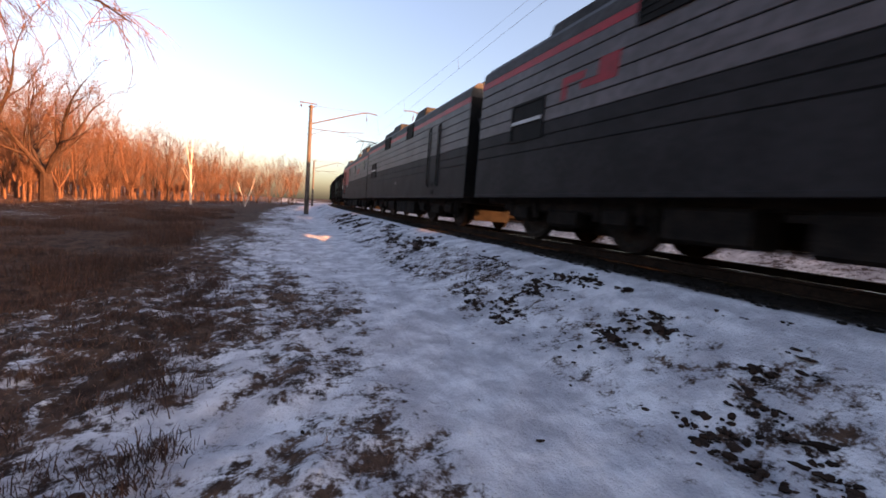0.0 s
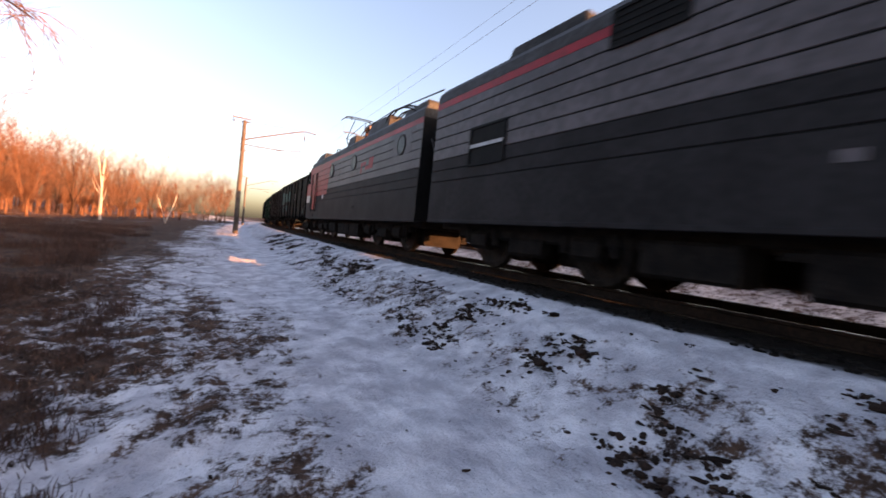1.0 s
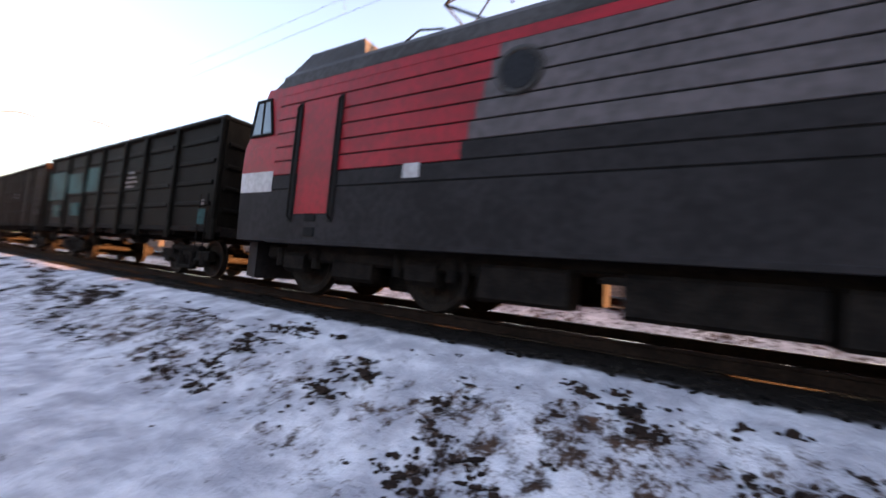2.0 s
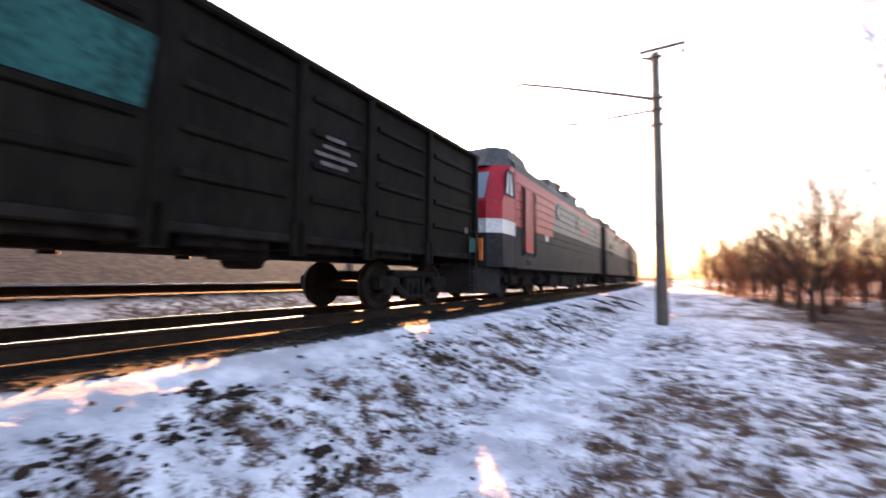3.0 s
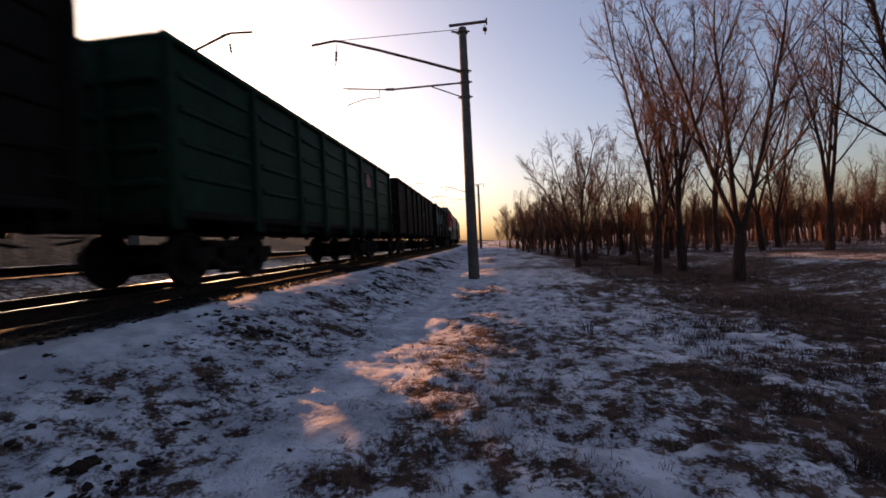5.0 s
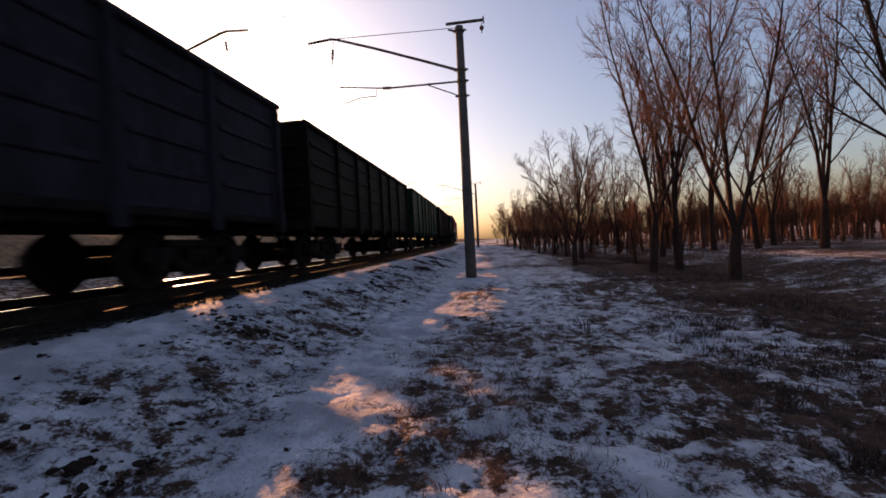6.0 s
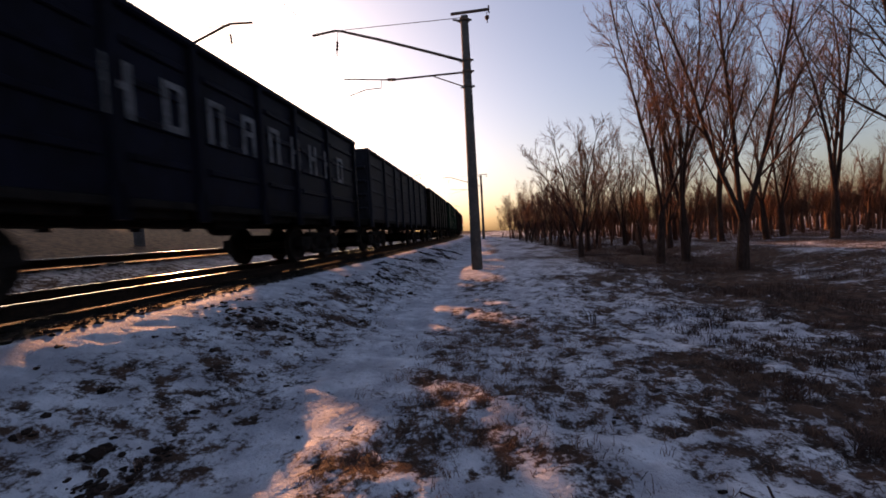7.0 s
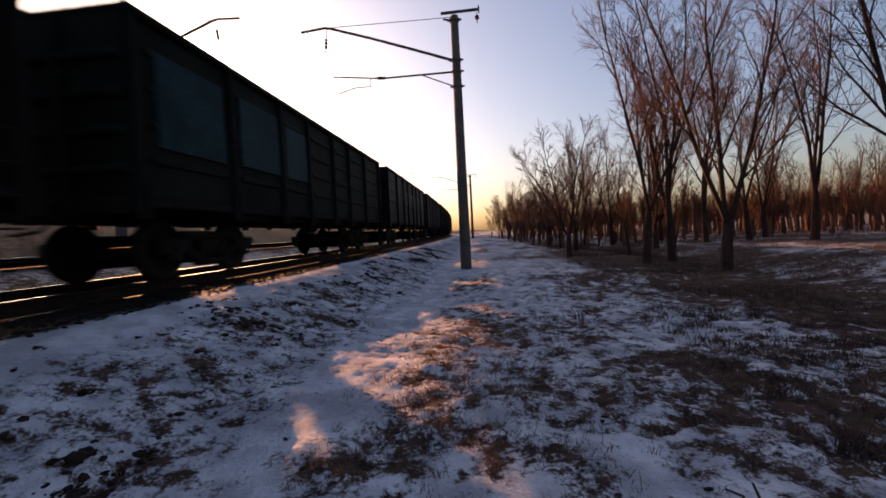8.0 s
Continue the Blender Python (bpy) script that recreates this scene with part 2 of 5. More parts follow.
def lathe(bm, base, axis, prof, sides=12):
    """A turned shape: prof gives (distance along the axis, radius)."""
    base, axis = Vector(base), Vector(axis).normalized()
    s = axis.cross(Vector((0, 0, 1)) if abs(axis.z) < 0.9 else Vector((0, 1, 0))).normalized()
    t = axis.cross(s)
    rows = [[bm.verts.new(base + axis * h + (s * math.cos(a) + t * math.sin(a)) * r) for a in [2 * math.pi * k / sides for k in range(sides)]] for h, r in prof]
    for a, b in zip(rows, rows[1:]):
        for k in range(sides):
            j = (k + 1) % sides
            bm.faces.new((a[k], a[j], b[j], b[k]))
    bm.faces.new(rows[0][::-1])
    bm.faces.new(rows[-1])


def prism(bm, ring, z0, z1):
    """An upright prism over the ring of (x, y)."""
    a, b = [bm.verts.new((x, y, z0)) for x, y in ring], [bm.verts.new((x, y, z1)) for x, y in ring]
    for i in range(len(ring)):
        j = (i + 1) % len(ring)
        bm.faces.new((a[i], a[j], b[j], b[i]))
    bm.faces.new(a[::-1])
    bm.faces.new(b)

# ---- ground: one sheet to the horizon ----


def steps(edges):
    out = []
    for (a, b, s) in edges:
        n = max(1, round((b - a) / s))
        out += [a + (b - a) * i / n for i in range(n)]
    return out + [edges[-1][1]]


def bareness(x, y, o):
    """0: closed snow, 1: bare soil and grass."""
    n = noise.noise(Vector((x * 0.55, y * 0.4, 11.3))) * 0.16 + noise.noise(Vector((x * 1.7, y * 1.5, 5.1))) * 0.12
    v = 0.415 + n * (0.55 if -4.5 < o < -1.9 else 1.15)
    v += 0.15 * math.exp(-((x - 0.3) / 0.9) ** 2 - ((y - 3.4) / 1.9) ** 2) + 0.05 * math.exp(-((x + 0.1) / 1.3) ** 2 - ((y + 4.8) / 1.5) ** 2)
    v += 0.05 * math.exp(-((x + 1.9) / 1.4) ** 2 - ((y + 2.3) / 1.3) ** 2)
    v += 0.10 * math.exp(-((x - 0.2) / 0.8) ** 2 - ((y - 6.8) / 0.9) ** 2)
    v -= 0.17 * math.exp(-((o + 4.75) / 0.5) ** 2)
    v += (0.22 * smooth(-8.2, -11.0, o) if y > 1 else 0.12 * smooth(-10.5, -12.5, o)) * (1 - 0.95 * smooth(-14.2, -16.5, o)) + (0.06 if y > 1 else 0.04) * smooth(-6.8, -8.2, o)
    v += 0.03 * math.exp(-((o + 3.1) / 0.55) ** 2) * (0.5 + n * 5)
    v += 0.05 * smooth(-0.6, -2.8, x) + (0.10 * smooth(-0.7, -2.6, x) if y > 0 else 0.045 * smooth(-1.8, -4.5, x))
    v -= 0.25 * math.exp(-((o + 2.2) / 0.32) ** 2)
    if -4.1 < o < -2.2:
        c = noise.noise(Vector((x * 1.1, y * 0.9, 21.0))) + 0.35 * noise.noise(Vector((x * 3, y * 3, 31.0)))
        v += 0.12 * max(0.0, c - 0.12 - 0.2 * abs(o + 3.0))
    if 1.3 < o < 2.8:
        v += 0.05
    if o > -6.2:
        v += 0.015 - 0.055 * smooth(-1.5, 1.5, y)
    if o > 6.0:
        v += 0.6
    return v


def build_ground():
    xs = steps([(-2000, -600, 350), (-600, -120, 80), (-120, -40, 10), (-40, -14, 2), (-14, -6, 0.4), (-6, -3.4, 0.14), (-3.4, 4.4, 0.068), (4.4, 5.2, 0.11), (5.2, 12, 0.5), (12, 20, 1), (20, 60, 8), (60, 400, 60), (400, 2000, 400)])
    ys = steps([(-2000, -500, 300), (-500, -150, 50), (-150, -60, 6), (-60, -20, 1.2), (-20, -11, 0.35), (-11, -7, 0.13), (-7, 7, 0.07), (7, 11, 0.13), (11, 22, 0.35), (22, 60, 1.2), (60, 150, 6), (150, 500, 50), (500, 2000, 300)])
    co, bare, stones = [], [], []
    for x in xs:
        for y in ys:
            xx = x
            if abs(y) < 200:
                xx = x + y * y / (2 * RADIUS) * smooth(-30, 3, x) * (1 - smooth(25, 60, x))
            o = xx - line_x(y) if abs(y) < 200 else xx - line_x(200)
            z = ground_z(xx, y) if abs(y) < 200 else profile(o)
            b = bareness(xx, y, o)
            if abs(xx) < 14 and abs(y) < 14 and o < -2.2:
                z += 0.09 * max(0.0, b - 0.38) * (1 + 2.0 * noise.noise(Vector((xx * 9, y * 9, 2.2)))) + 0.024 * noise.noise(Vector((xx * 11, y * 11, 8.2)))
            if abs(xx) < 14 and abs(y) < 16 and o < -2.0:
                lump = noise.noise(Vector((xx * 5.2, y * 5.2, 12.5))) + 0.5 * noise.noise(Vector((xx * 9.5, y * 9.5, 3.5)))
                k = smooth(-2.0, -2.8, o) * (1 - 0.4 * math.exp(-((o + 4.75) / 0.6) ** 2))
                z += 0.019 * lump * k
                b -= 0.17 * lump * k
            co.append((xx, y, z))
            bare.append(b)
            w = 0.05 * noise.noise(Vector((xx * 3, y * 3, 4.4)))
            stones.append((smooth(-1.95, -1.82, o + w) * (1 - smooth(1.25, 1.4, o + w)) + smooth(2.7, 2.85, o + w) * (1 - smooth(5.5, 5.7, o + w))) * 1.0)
    n = len(ys)
    faces = [(i * n + j, (i + 1) * n + j, (i + 1) * n + j + 1, i * n + j + 1) for i in range(len(xs) - 1) for j in range(n - 1)]
    me = bpy.data.meshes.new("ground")
    me.from_pydata(co, [], faces)
    for key, vals in (("bare", bare), ("ballast", stones)):
        me.attributes.new(key, "FLOAT", "POINT").data.foreach_set("value", vals)
    me.polygons.foreach_set("use_smooth", [True] * len(me.polygons))
    me.materials.append(M_GROUND)
    return tagged(new("ground", me), "trampled snow over frozen soil and dead grass", "ground", kind="structure")


GROUND = build_ground()


def lump_mesh(name, seed, material):
    """A small uneven stone of 20 faces."""
    rnd = random.Random(seed)
    bm = bmesh.new()
    bmesh.ops.create_icosphere(bm, subdivisions=1, radius=1.0)
    for v in bm.verts:
        v.co *= rnd.uniform(0.65, 1.2)
        v.co.z *= 0.6
    return mesh_of(name, bm, material)


def scatter_mesh(name, places, material, seed):
    """Many lumps joined: places are (x, y, z, size)."""
    rnd = random.Random(seed)
    shapes = []
    for k in range(6):
        bm = bmesh.new()
        bmesh.ops.create_icosphere(bm, subdivisions=1, radius=1.0)
        pts = np.array([v.co * rnd.uniform(0.6, 1.25) for v in bm.verts]) * (1, 1, 0.65)
        shapes.append((pts, np.array([[v.index for v in f.verts] for f in bm.faces])))
        bm.free()
    vs, fs, n = [], [], 0
    for x, y, z, s in places:
        p, f = rnd.choice(shapes)
        a = rnd.uniform(0, 6.28)
        r = np.array(((math.cos(a), math.sin(a), 0), (-math.sin(a), math.cos(a), 0), (0, 0, 1)))
        vs.append((p * (rnd.uniform(0.7, 2.0), rnd.uniform(0.7, 1.3), rnd.uniform(0.5, 1.0))) @ r * s + (x, y, z))
        fs.append(f + n)
        n += len(p)
    me = bpy.data.meshes.new(name)
    me.from_pydata(np.concatenate(vs).tolist(), [], np.concatenate(fs).tolist())
    me.materials.append(material)
    return me


def build_stones():
    rnd = random.Random(5)
    places = []
    for _ in range(5200):
        y = rnd.uniform(-16, 20)
        o = rnd.choice((rnd.uniform(-1.95, -1.0), rnd.uniform(-1.93, -1.5), rnd.uniform(-0.6, 0.6), rnd.uniform(1.0, 1.35), rnd.uniform(2.7, 3.1)))
        x = line_x(y, o)
        places.append((x, y, ground_z(x, y) + 0.004, rnd.uniform(0.018, 0.045)))
    tagged(new("ballast", scatter_mesh("ballast", places, M_BALLAST, 1)), "dark crushed-stone ballast under the track", "ballast", kind="stuff")
    near, rest = [], []
    while len(near) + len(rest) < 13500:
        y = rnd.uniform(-26, 32)
        o = rnd.uniform(-4.0, -2.25)
        x = line_x(y, o)
        c = noise.noise(Vector((x * 1.1, y * 0.9, 21.0))) + 0.35 * noise.noise(Vector((x * 3, y * 3, 31.0)))
        if c < 0.10 + 0.22 * abs(o + 3.0) and rnd.random() > 0.03:
            continue
        s = rnd.uniform(0.012, 0.038) * (1 + (rnd.random() < 0.15) * rnd.uniform(0.3, 1.0))
        (near if abs(y) < 9 and s > 0.031 and len(near) < 260 else rest).append((x, y, ground_z(x, y) + s * 0.25, s))
        for _ in range(rnd.randint(1, 3)):
            u, v = x + rnd.gauss(0, s * 0.9), y + rnd.gauss(0, s * 1.6)
            rest.append((u, v, ground_z(u, v) + s * 0.12, s * rnd.uniform(0.35, 0.8)))
    for _ in range(260):
        x, y = rnd.uniform(-4, 3.2), rnd.uniform(-10, 10)
        if x * x + y * y < 1.0:
            continue
        rest.append((x, y, ground_z(x, y) + 0.003, rnd.uniform(0.01, 0.024)))
    tagged(new("frozen_clods", scatter_mesh("frozen_clods", rest, M_CLOD, 2)), "dark frozen clods of soil lying in thin snow", "soil", kind="stuff")
    shapes = [lump_mesh("stone", 50 + k, M_CLOD) for k in range(6)]
    for x, y, z, s in near:
        ob = part("stone", rnd.choice(shapes), None, GROUND)
        ob.matrix_basis = pose(x, y, z, rnd.uniform(-15, 15), rnd.uniform(-15, 15), rnd.uniform(0, 360)) @ Matrix.Diagonal((s * rnd.uniform(0.6, 1.3), s * 0.8, s * 1.1, 1))


# ---- tracks ----


def rail_mesh(off, y0, y1, top, level):
    bm = bmesh.new()
    prof = [(-0.066, -0.18), (0.066, -0.18), (0.066, -0.168), (0.012, -0.15), (0.012, -0.045), (0.036, -0.035), (0.036, 0.0), (-0.036, 0.0), (-0.036, -0.035), (-0.012, -0.045), (-0.012, -0.15), (-0.066, -0.168)]
    if top:
        prof = [(-0.03, 0.0005), (0.03, 0.0005), (0.026, 0.003), (-0.026, 0.003)]
    prof = prof[::-1]
    rows = []
    y = y0
    while y <= y1 + 0.01:
        x = line_x(y, off)
        rows.append([bm.verts.new((x + p, y, level + q - 0.003)) for p, q in prof])
        y += 4.0 if abs(y) < 100 else 10.0
    for a, b in zip(rows, rows[1:]):
        for k in range(len(prof)):
            j = (k + 1) % len(prof)
            bm.faces.new((a[k], a[j], b[j], b[k]))
    return mesh_of("rail", bm, M_RAILTOP if top else M_RAIL)


def build_track(axis, label, sleepers, level):
    t = thing("railway_track", label, "railway track", "tracks")
    for side in (-0.796, 0.796):
        r = part("rail", rail_mesh(axis + side, -180, 180, False, level), None, t)
        part("rail_head", rail_mesh(axis + side, -180, 180, True, level), None, r, "polished running surface")
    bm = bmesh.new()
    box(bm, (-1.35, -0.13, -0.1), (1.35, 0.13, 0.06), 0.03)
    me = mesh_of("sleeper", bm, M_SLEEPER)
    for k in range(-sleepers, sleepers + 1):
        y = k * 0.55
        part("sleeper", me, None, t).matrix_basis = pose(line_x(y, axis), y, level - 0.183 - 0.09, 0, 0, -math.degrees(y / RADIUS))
    return t


build_stones()
build_track(0.0, "worn steel rails on dark concrete sleepers", 60, RAIL)
build_track(SPACING, "second track with polished rails beyond the train", 36, RAIL_2)

# ---- the train ----
SPEED, FIRST, PITCH = 18.43, 46.18, 13.92      # m/s; place of the first wagon's front at 0 s; wagon length over couplers
SECTION = 17.5                                  # locomotive section over couplers
WHEELS = []                                     # (wheelset, radius, x, y, z) in its bogie


def wheelset_mesh(r, steel):
    bm = bmesh.new()
    for s in (-1, 1):
        lathe(bm, (s * 0.72, 0, 0), (s, 0, 0), [(0, r + 0.028), (0.03, r + 0.028), (0.035, r), (0.13, r - 0.01), (0.135, r * 0.82), (0.10, r * 0.74), (0.09, r * 0.34), (0.16, r * 0.3), (0.17, 0.12)], 20)
        lathe(bm, (s * 0.9, 0, 0), (s, 0, 0), [(0, 0.11), (0.16, 0.11), (0.19, 0.07)], 10)
    tube(bm, [(-0.8, 0, 0), (0.8, 0, 0)], 0.085, sides=8)
    return mesh_of("wheelset", bm, steel)


def side_frame_mesh():
    """Cast side frame of a freight bogie: arched top bar, axle boxes, window with springs."""
    bm = bmesh.new()
    for s in (-1, 1):
        box(bm, (-0.09, s * 0.60, 0.40), (0.09, s * 1.22, 0.66), 0.04)
        box(bm, (-0.11, s * 0.78, 0.30), (0.11, s * 1.06, 0.60), 0.05)
        tube(bm, [(0, s * 0.68, 0.5), (0, s * 0.30, 0.24)], 0.085, 0.085, 6)
        box(bm, (-0.08, s * 0.24, 0.22), (0.08, s * 0.34, 0.70), 0.02)
        for q in (-0.03, 0.05):
            tube(bm, [(q, s * 0.12, 0.28), (q, s * 0.12, 0.52)], 0.055, sides=8)
    box(bm, (-0.09, -0.72, 0.62), (0.09, 0.72, 0.78), 0.05)
    box(bm, (-0.09, -0.36, 0.17), (0.09, 0.36, 0.28), 0.03)
    return mesh_of("side_frame", bm, M_GEAR)


ME_WAGON_WHEELS = wheelset_mesh(0.475, M_TREAD)
ME_LOCO_WHEELS = wheelset_mesh(0.625, M_TREAD)
ME_SIDE_FRAME = side_frame_mesh()


def bogie_parts():
    bm = bmesh.new()
    box(bm, (-1.05, -0.22, 0.42), (1.05, 0.22, 0.72), 0.06)
    box(bm, (-0.3, -0.3, 0.66), (0.3, 0.3, 0.80), 0.04)
    for s in (-1, 1):     # brake beams and shoes
        box(bm, (-0.7, s * 0.34, 0.2), (0.7, s * 0.44, 0.62), 0.03)
    for s in (-1, 1):
        tube(bm, [(-0.95, s * 0.5, 0.36), (0.95, s * 0.5, 0.36)], 0.04, sides=6)
    return mesh_of("bolster", bm, M_GEAR)


ME_BOLSTER = bogie_parts()


def wagon_bogie(parent, y):
    b = part("bogie", ME_BOLSTER, None, parent)
    b.location = (0, y, 0)
    for s in (-1, 1):
        f = part("side_frame", ME_SIDE_FRAME, None, b)
        f.location = (s * 1.02, 0, 0)
        w = part("wheelset", ME_WAGON_WHEELS, None, b)
        w.location = (0, s * 0.925, 0.475)
        WHEELS.append((w, 0.475, 0, s * 0.925, 0.475))
    return b


L_BODY = 12.88          # length of a wagon's body
H_BODY, FLOOR_Z = 3.77, 1.22
POSTS = (0.12, 2.25, 4.1, 5.55, 7.33, 8.78, 10.63, 12.76)


def wagon_meshes(paint, dark):
    """Meshes of one open-top wagon, shared by wagons of that paint."""
    d = {}
    for s, key in ((-1, "near"), (1, "far")):
        bm = bmesh.new()
        x = s * 1.47
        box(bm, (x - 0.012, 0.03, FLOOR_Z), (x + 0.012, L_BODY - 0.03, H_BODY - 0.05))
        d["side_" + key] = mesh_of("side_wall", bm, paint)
    d["ribs"] = []
    for a, b in zip(POSTS, POSTS[1:]):
        bm = bmesh.new()
        box(bm, (-0.05, a + 0.22, -0.055), (-0.008, b - 0.22, 0.055), 0.02)
        d["ribs"].append(mesh_of("rib", bm, paint))
    bm = bmesh.new()
    box(bm, (-0.05, -0.075, FLOOR_Z - 0.28), (0.05, 0.075, H_BODY - 0.08), 0.03)
    box(bm, (-0.06, -0.12, FLOOR_Z - 0.3), (0.05, 0.12, FLOOR_Z + 0.16), 0.03)
    d["post"] = mesh_of("post", bm, paint)
    bm = bmesh.new()
    for s in (-1, 1):
        box(bm, (s * 1.43, 0, H_BODY - 0.12), (s * 1.57, L_BODY, H_BODY), 0.03)
    for y in (0.05, L_BODY - 0.05):
        box(bm, (-1.42, y - 0.06, H_BODY - 0.125), (1.42, y + 0.06, H_BODY - 0.005), 0.03)
    d["rim"] = mesh_of("top_rim", bm, paint)
    bm = bmesh.new()
    box(bm, (-1.46, -0.012, FLOOR_Z), (1.46, 0.012, H_BODY - 0.1))
    d["end"] = mesh_of("end_wall", bm, paint)
    bm = bmesh.new()
    box(bm, (-1.4, -0.09, -0.06), (1.4, -0.008, 0.06), 0.04)
    d["end_rib"] = mesh_of("end_rib", bm, paint)
    bm = bmesh.new()
    box(bm, (-0.07, -0.1, FLOOR_Z - 0.1), (0.07, -0.006, H_BODY - 0.13), 0.03)
    d["end_post"] = mesh_of("end_post", bm, paint)
    bm = bmesh.new()
    box(bm, (-0.25, -0.15, 0.92), (0.25, L_BODY + 0.15, FLOOR_Z - 0.03), 0.03)
    for s in (-1, 1):
        box(bm, (s * 1.38, 0, 1.09), (s * 1.5, L_BODY, FLOOR_Z - 0.004), 0.02)
    for y in (0.06, 2.25, 4.1, 5.55, 7.33, 8.78, 10.63, L_BODY - 0.06):
        box(bm, (-1.37, y - 0.08, 1.0), (1.37, y + 0.08, FLOOR_Z - 0.006), 0.02)
    box(bm, (-1.44, 0.05, FLOOR_Z - 0.002), (1.44, L_BODY - 0.05, FLOOR_Z + 0.04))
    d["under"] = mesh_of("underframe", bm, dark)
    bm = bmesh.new()
    box(bm, (-0.04, -0.55, -0.22), (0.04, 0.55, 0.0), 0.02)
    tube(bm, [(0.03, -0.4, -0.02), (0.06, -0.4, -0.16)], 0.03, sides=6)
    tube(bm, [(0.03, 0.4, -0.02), (0.06, 0.4, -0.16)], 0.03, sides=6)
    d["hatch"] = mesh_of("floor_hatch", bm, dark)
    bm = bmesh.new()
    lathe(bm, (0, 0, 0), (0, 1, 0), [(0, 0.1), (0.03, 0.19), (0.5, 0.19), (0.55, 0.1)], 12)
    tube(bm, [(0.02, -0.9, 0), (0.02, 1.6, 0.02)], 0.03, sides=6)
    box(bm, (-0.35, 0.1, -0.08), (-0.15, 0.9, 0.24), 0.05)
    d["brake"] = mesh_of("brake_cylinder", bm, dark)
    bm = bmesh.new()
    box(bm, (-0.09, -0.62, -0.12), (0.09, 0.12, 0.1), 0.04)
    box(bm, (-0.2, -0.66, -0.14), (0.16, -0.42, 0.16), 0.06)
    tube(bm, [(0.35, 0.0, 0.0), (0.33, -0.25, -0.25), (0.22, -0.52, -0.3)], 0.025, sides=6)
    d["coupler"] = mesh_of("coupler", bm, dark)
    bm = bmesh.new()
    for q in (-0.17, 0.17):
        tube(bm, [(0, q, 0.35), (0, q, 1.95)], 0.014, sides=6)
    for k in range(5):
        tube(bm, [(0, -0.17, 0.45 + k * 0.33), (0, 0.17, 0.45 + k * 0.33)], 0.012, sides=6)
    d["ladder"] = mesh_of("corner_ladder", bm, dark)
    return d


def build_wagon(d, label):
    w = thing("freight_wagon", label, "freight wagon", "open freight wagons of the train")
    part("side_wall", d["side_near"], None, w)
    part("side_wall", d["side_far"], None, w)
    for me in d["ribs"]:
        for z in (1.75, 2.25, 2.75, 3.25):
            part("rib", me, None, w).location = (-1.475, 0, z)
    for s in (-1, 1):
        for y in POSTS:
            p = part("post", d["post"], None, w)
            p.matrix_basis = pose(s * 1.515, y, 0, 0, 0, 0 if s > 0 else 180)
        for k, y in enumerate((1.2, 3.18, 4.83, 6.44, 8.05, 9.7, 11.7)):
            if 2.4 < y < 10.4:
                p = part("floor_hatch", d["hatch"], None, w)
                p.matrix_basis = pose(s * 1.3, y, FLOOR_Z - 0.03, 0, 0, 0 if s > 0 else 180)
    part("top_rim", d["rim"], None, w)
    for y, turn in ((0.03, 0), (L_BODY - 0.03, 180)):
        e = part("end_wall", d["end"], None, w)
        e.matrix_basis = pose(0, y, 0, 0, 0, turn)
        for z in (1.6, 2.1, 2.6, 3.1):
            part("rib", d["end_rib"], None, e).location = (0, 0, z)
        for x in (-0.5, 0.5):
            part("post", d["end_post"], None, e).location = (x, 0, 0)
    part("underframe", d["under"], None, w)
    part("brake_cylinder", d["brake"], None, w).matrix_basis = pose(-0.75, 5.6, 0.92)
    part("coupler", d["coupler"], None, w).matrix_basis = pose(0, 0, 1.05)
    part("coupler", d["coupler"], None, w).matrix_basis = pose(0, L_BODY, 1.05, 0, 0, 180)
    part("corner_ladder", d["ladder"], None, w).matrix_basis = pose(-1.59, 0.42, 0)
    part("corner_ladder", d["ladder"], None, w).matrix_basis = pose(1.59, L_BODY - 0.42, 0)
    wagon_bogie(w, 2.1)
    wagon_bogie(w, L_BODY - 2.1)
    return w


def plate(parent, name, rects, material, label, x=-1.535, t=0.004, apart=False):
    """Thin painted shapes on a wagon's or locomotive's near side: rects are (y0, z0, y1, z1, slant); apart: a part each."""
    if apart:
        for r in rects:
            plate(parent, name, [r], material, label, x, t)
        return None
    bm = bmesh.new()
    for y0, z0, y1, z1, sl in rects:
        q = [(y0, z0), (y1, z0), (y1 + sl, z1), (y0 + sl, z1)]
        a, b = [bm.verts.new((x, y, z)) for y, z in q], [bm.verts.new((x - t, y, z)) for y, z in q]
        for i in range(4):
            j = (i + 1) % 4
            bm.faces.new((a[i], a[j], b[j], b[i]))
        bm.faces.new(b)
    bmesh.ops.recalc_face_normals(bm, faces=bm.faces)
    return part(name, bm, material, parent, label)


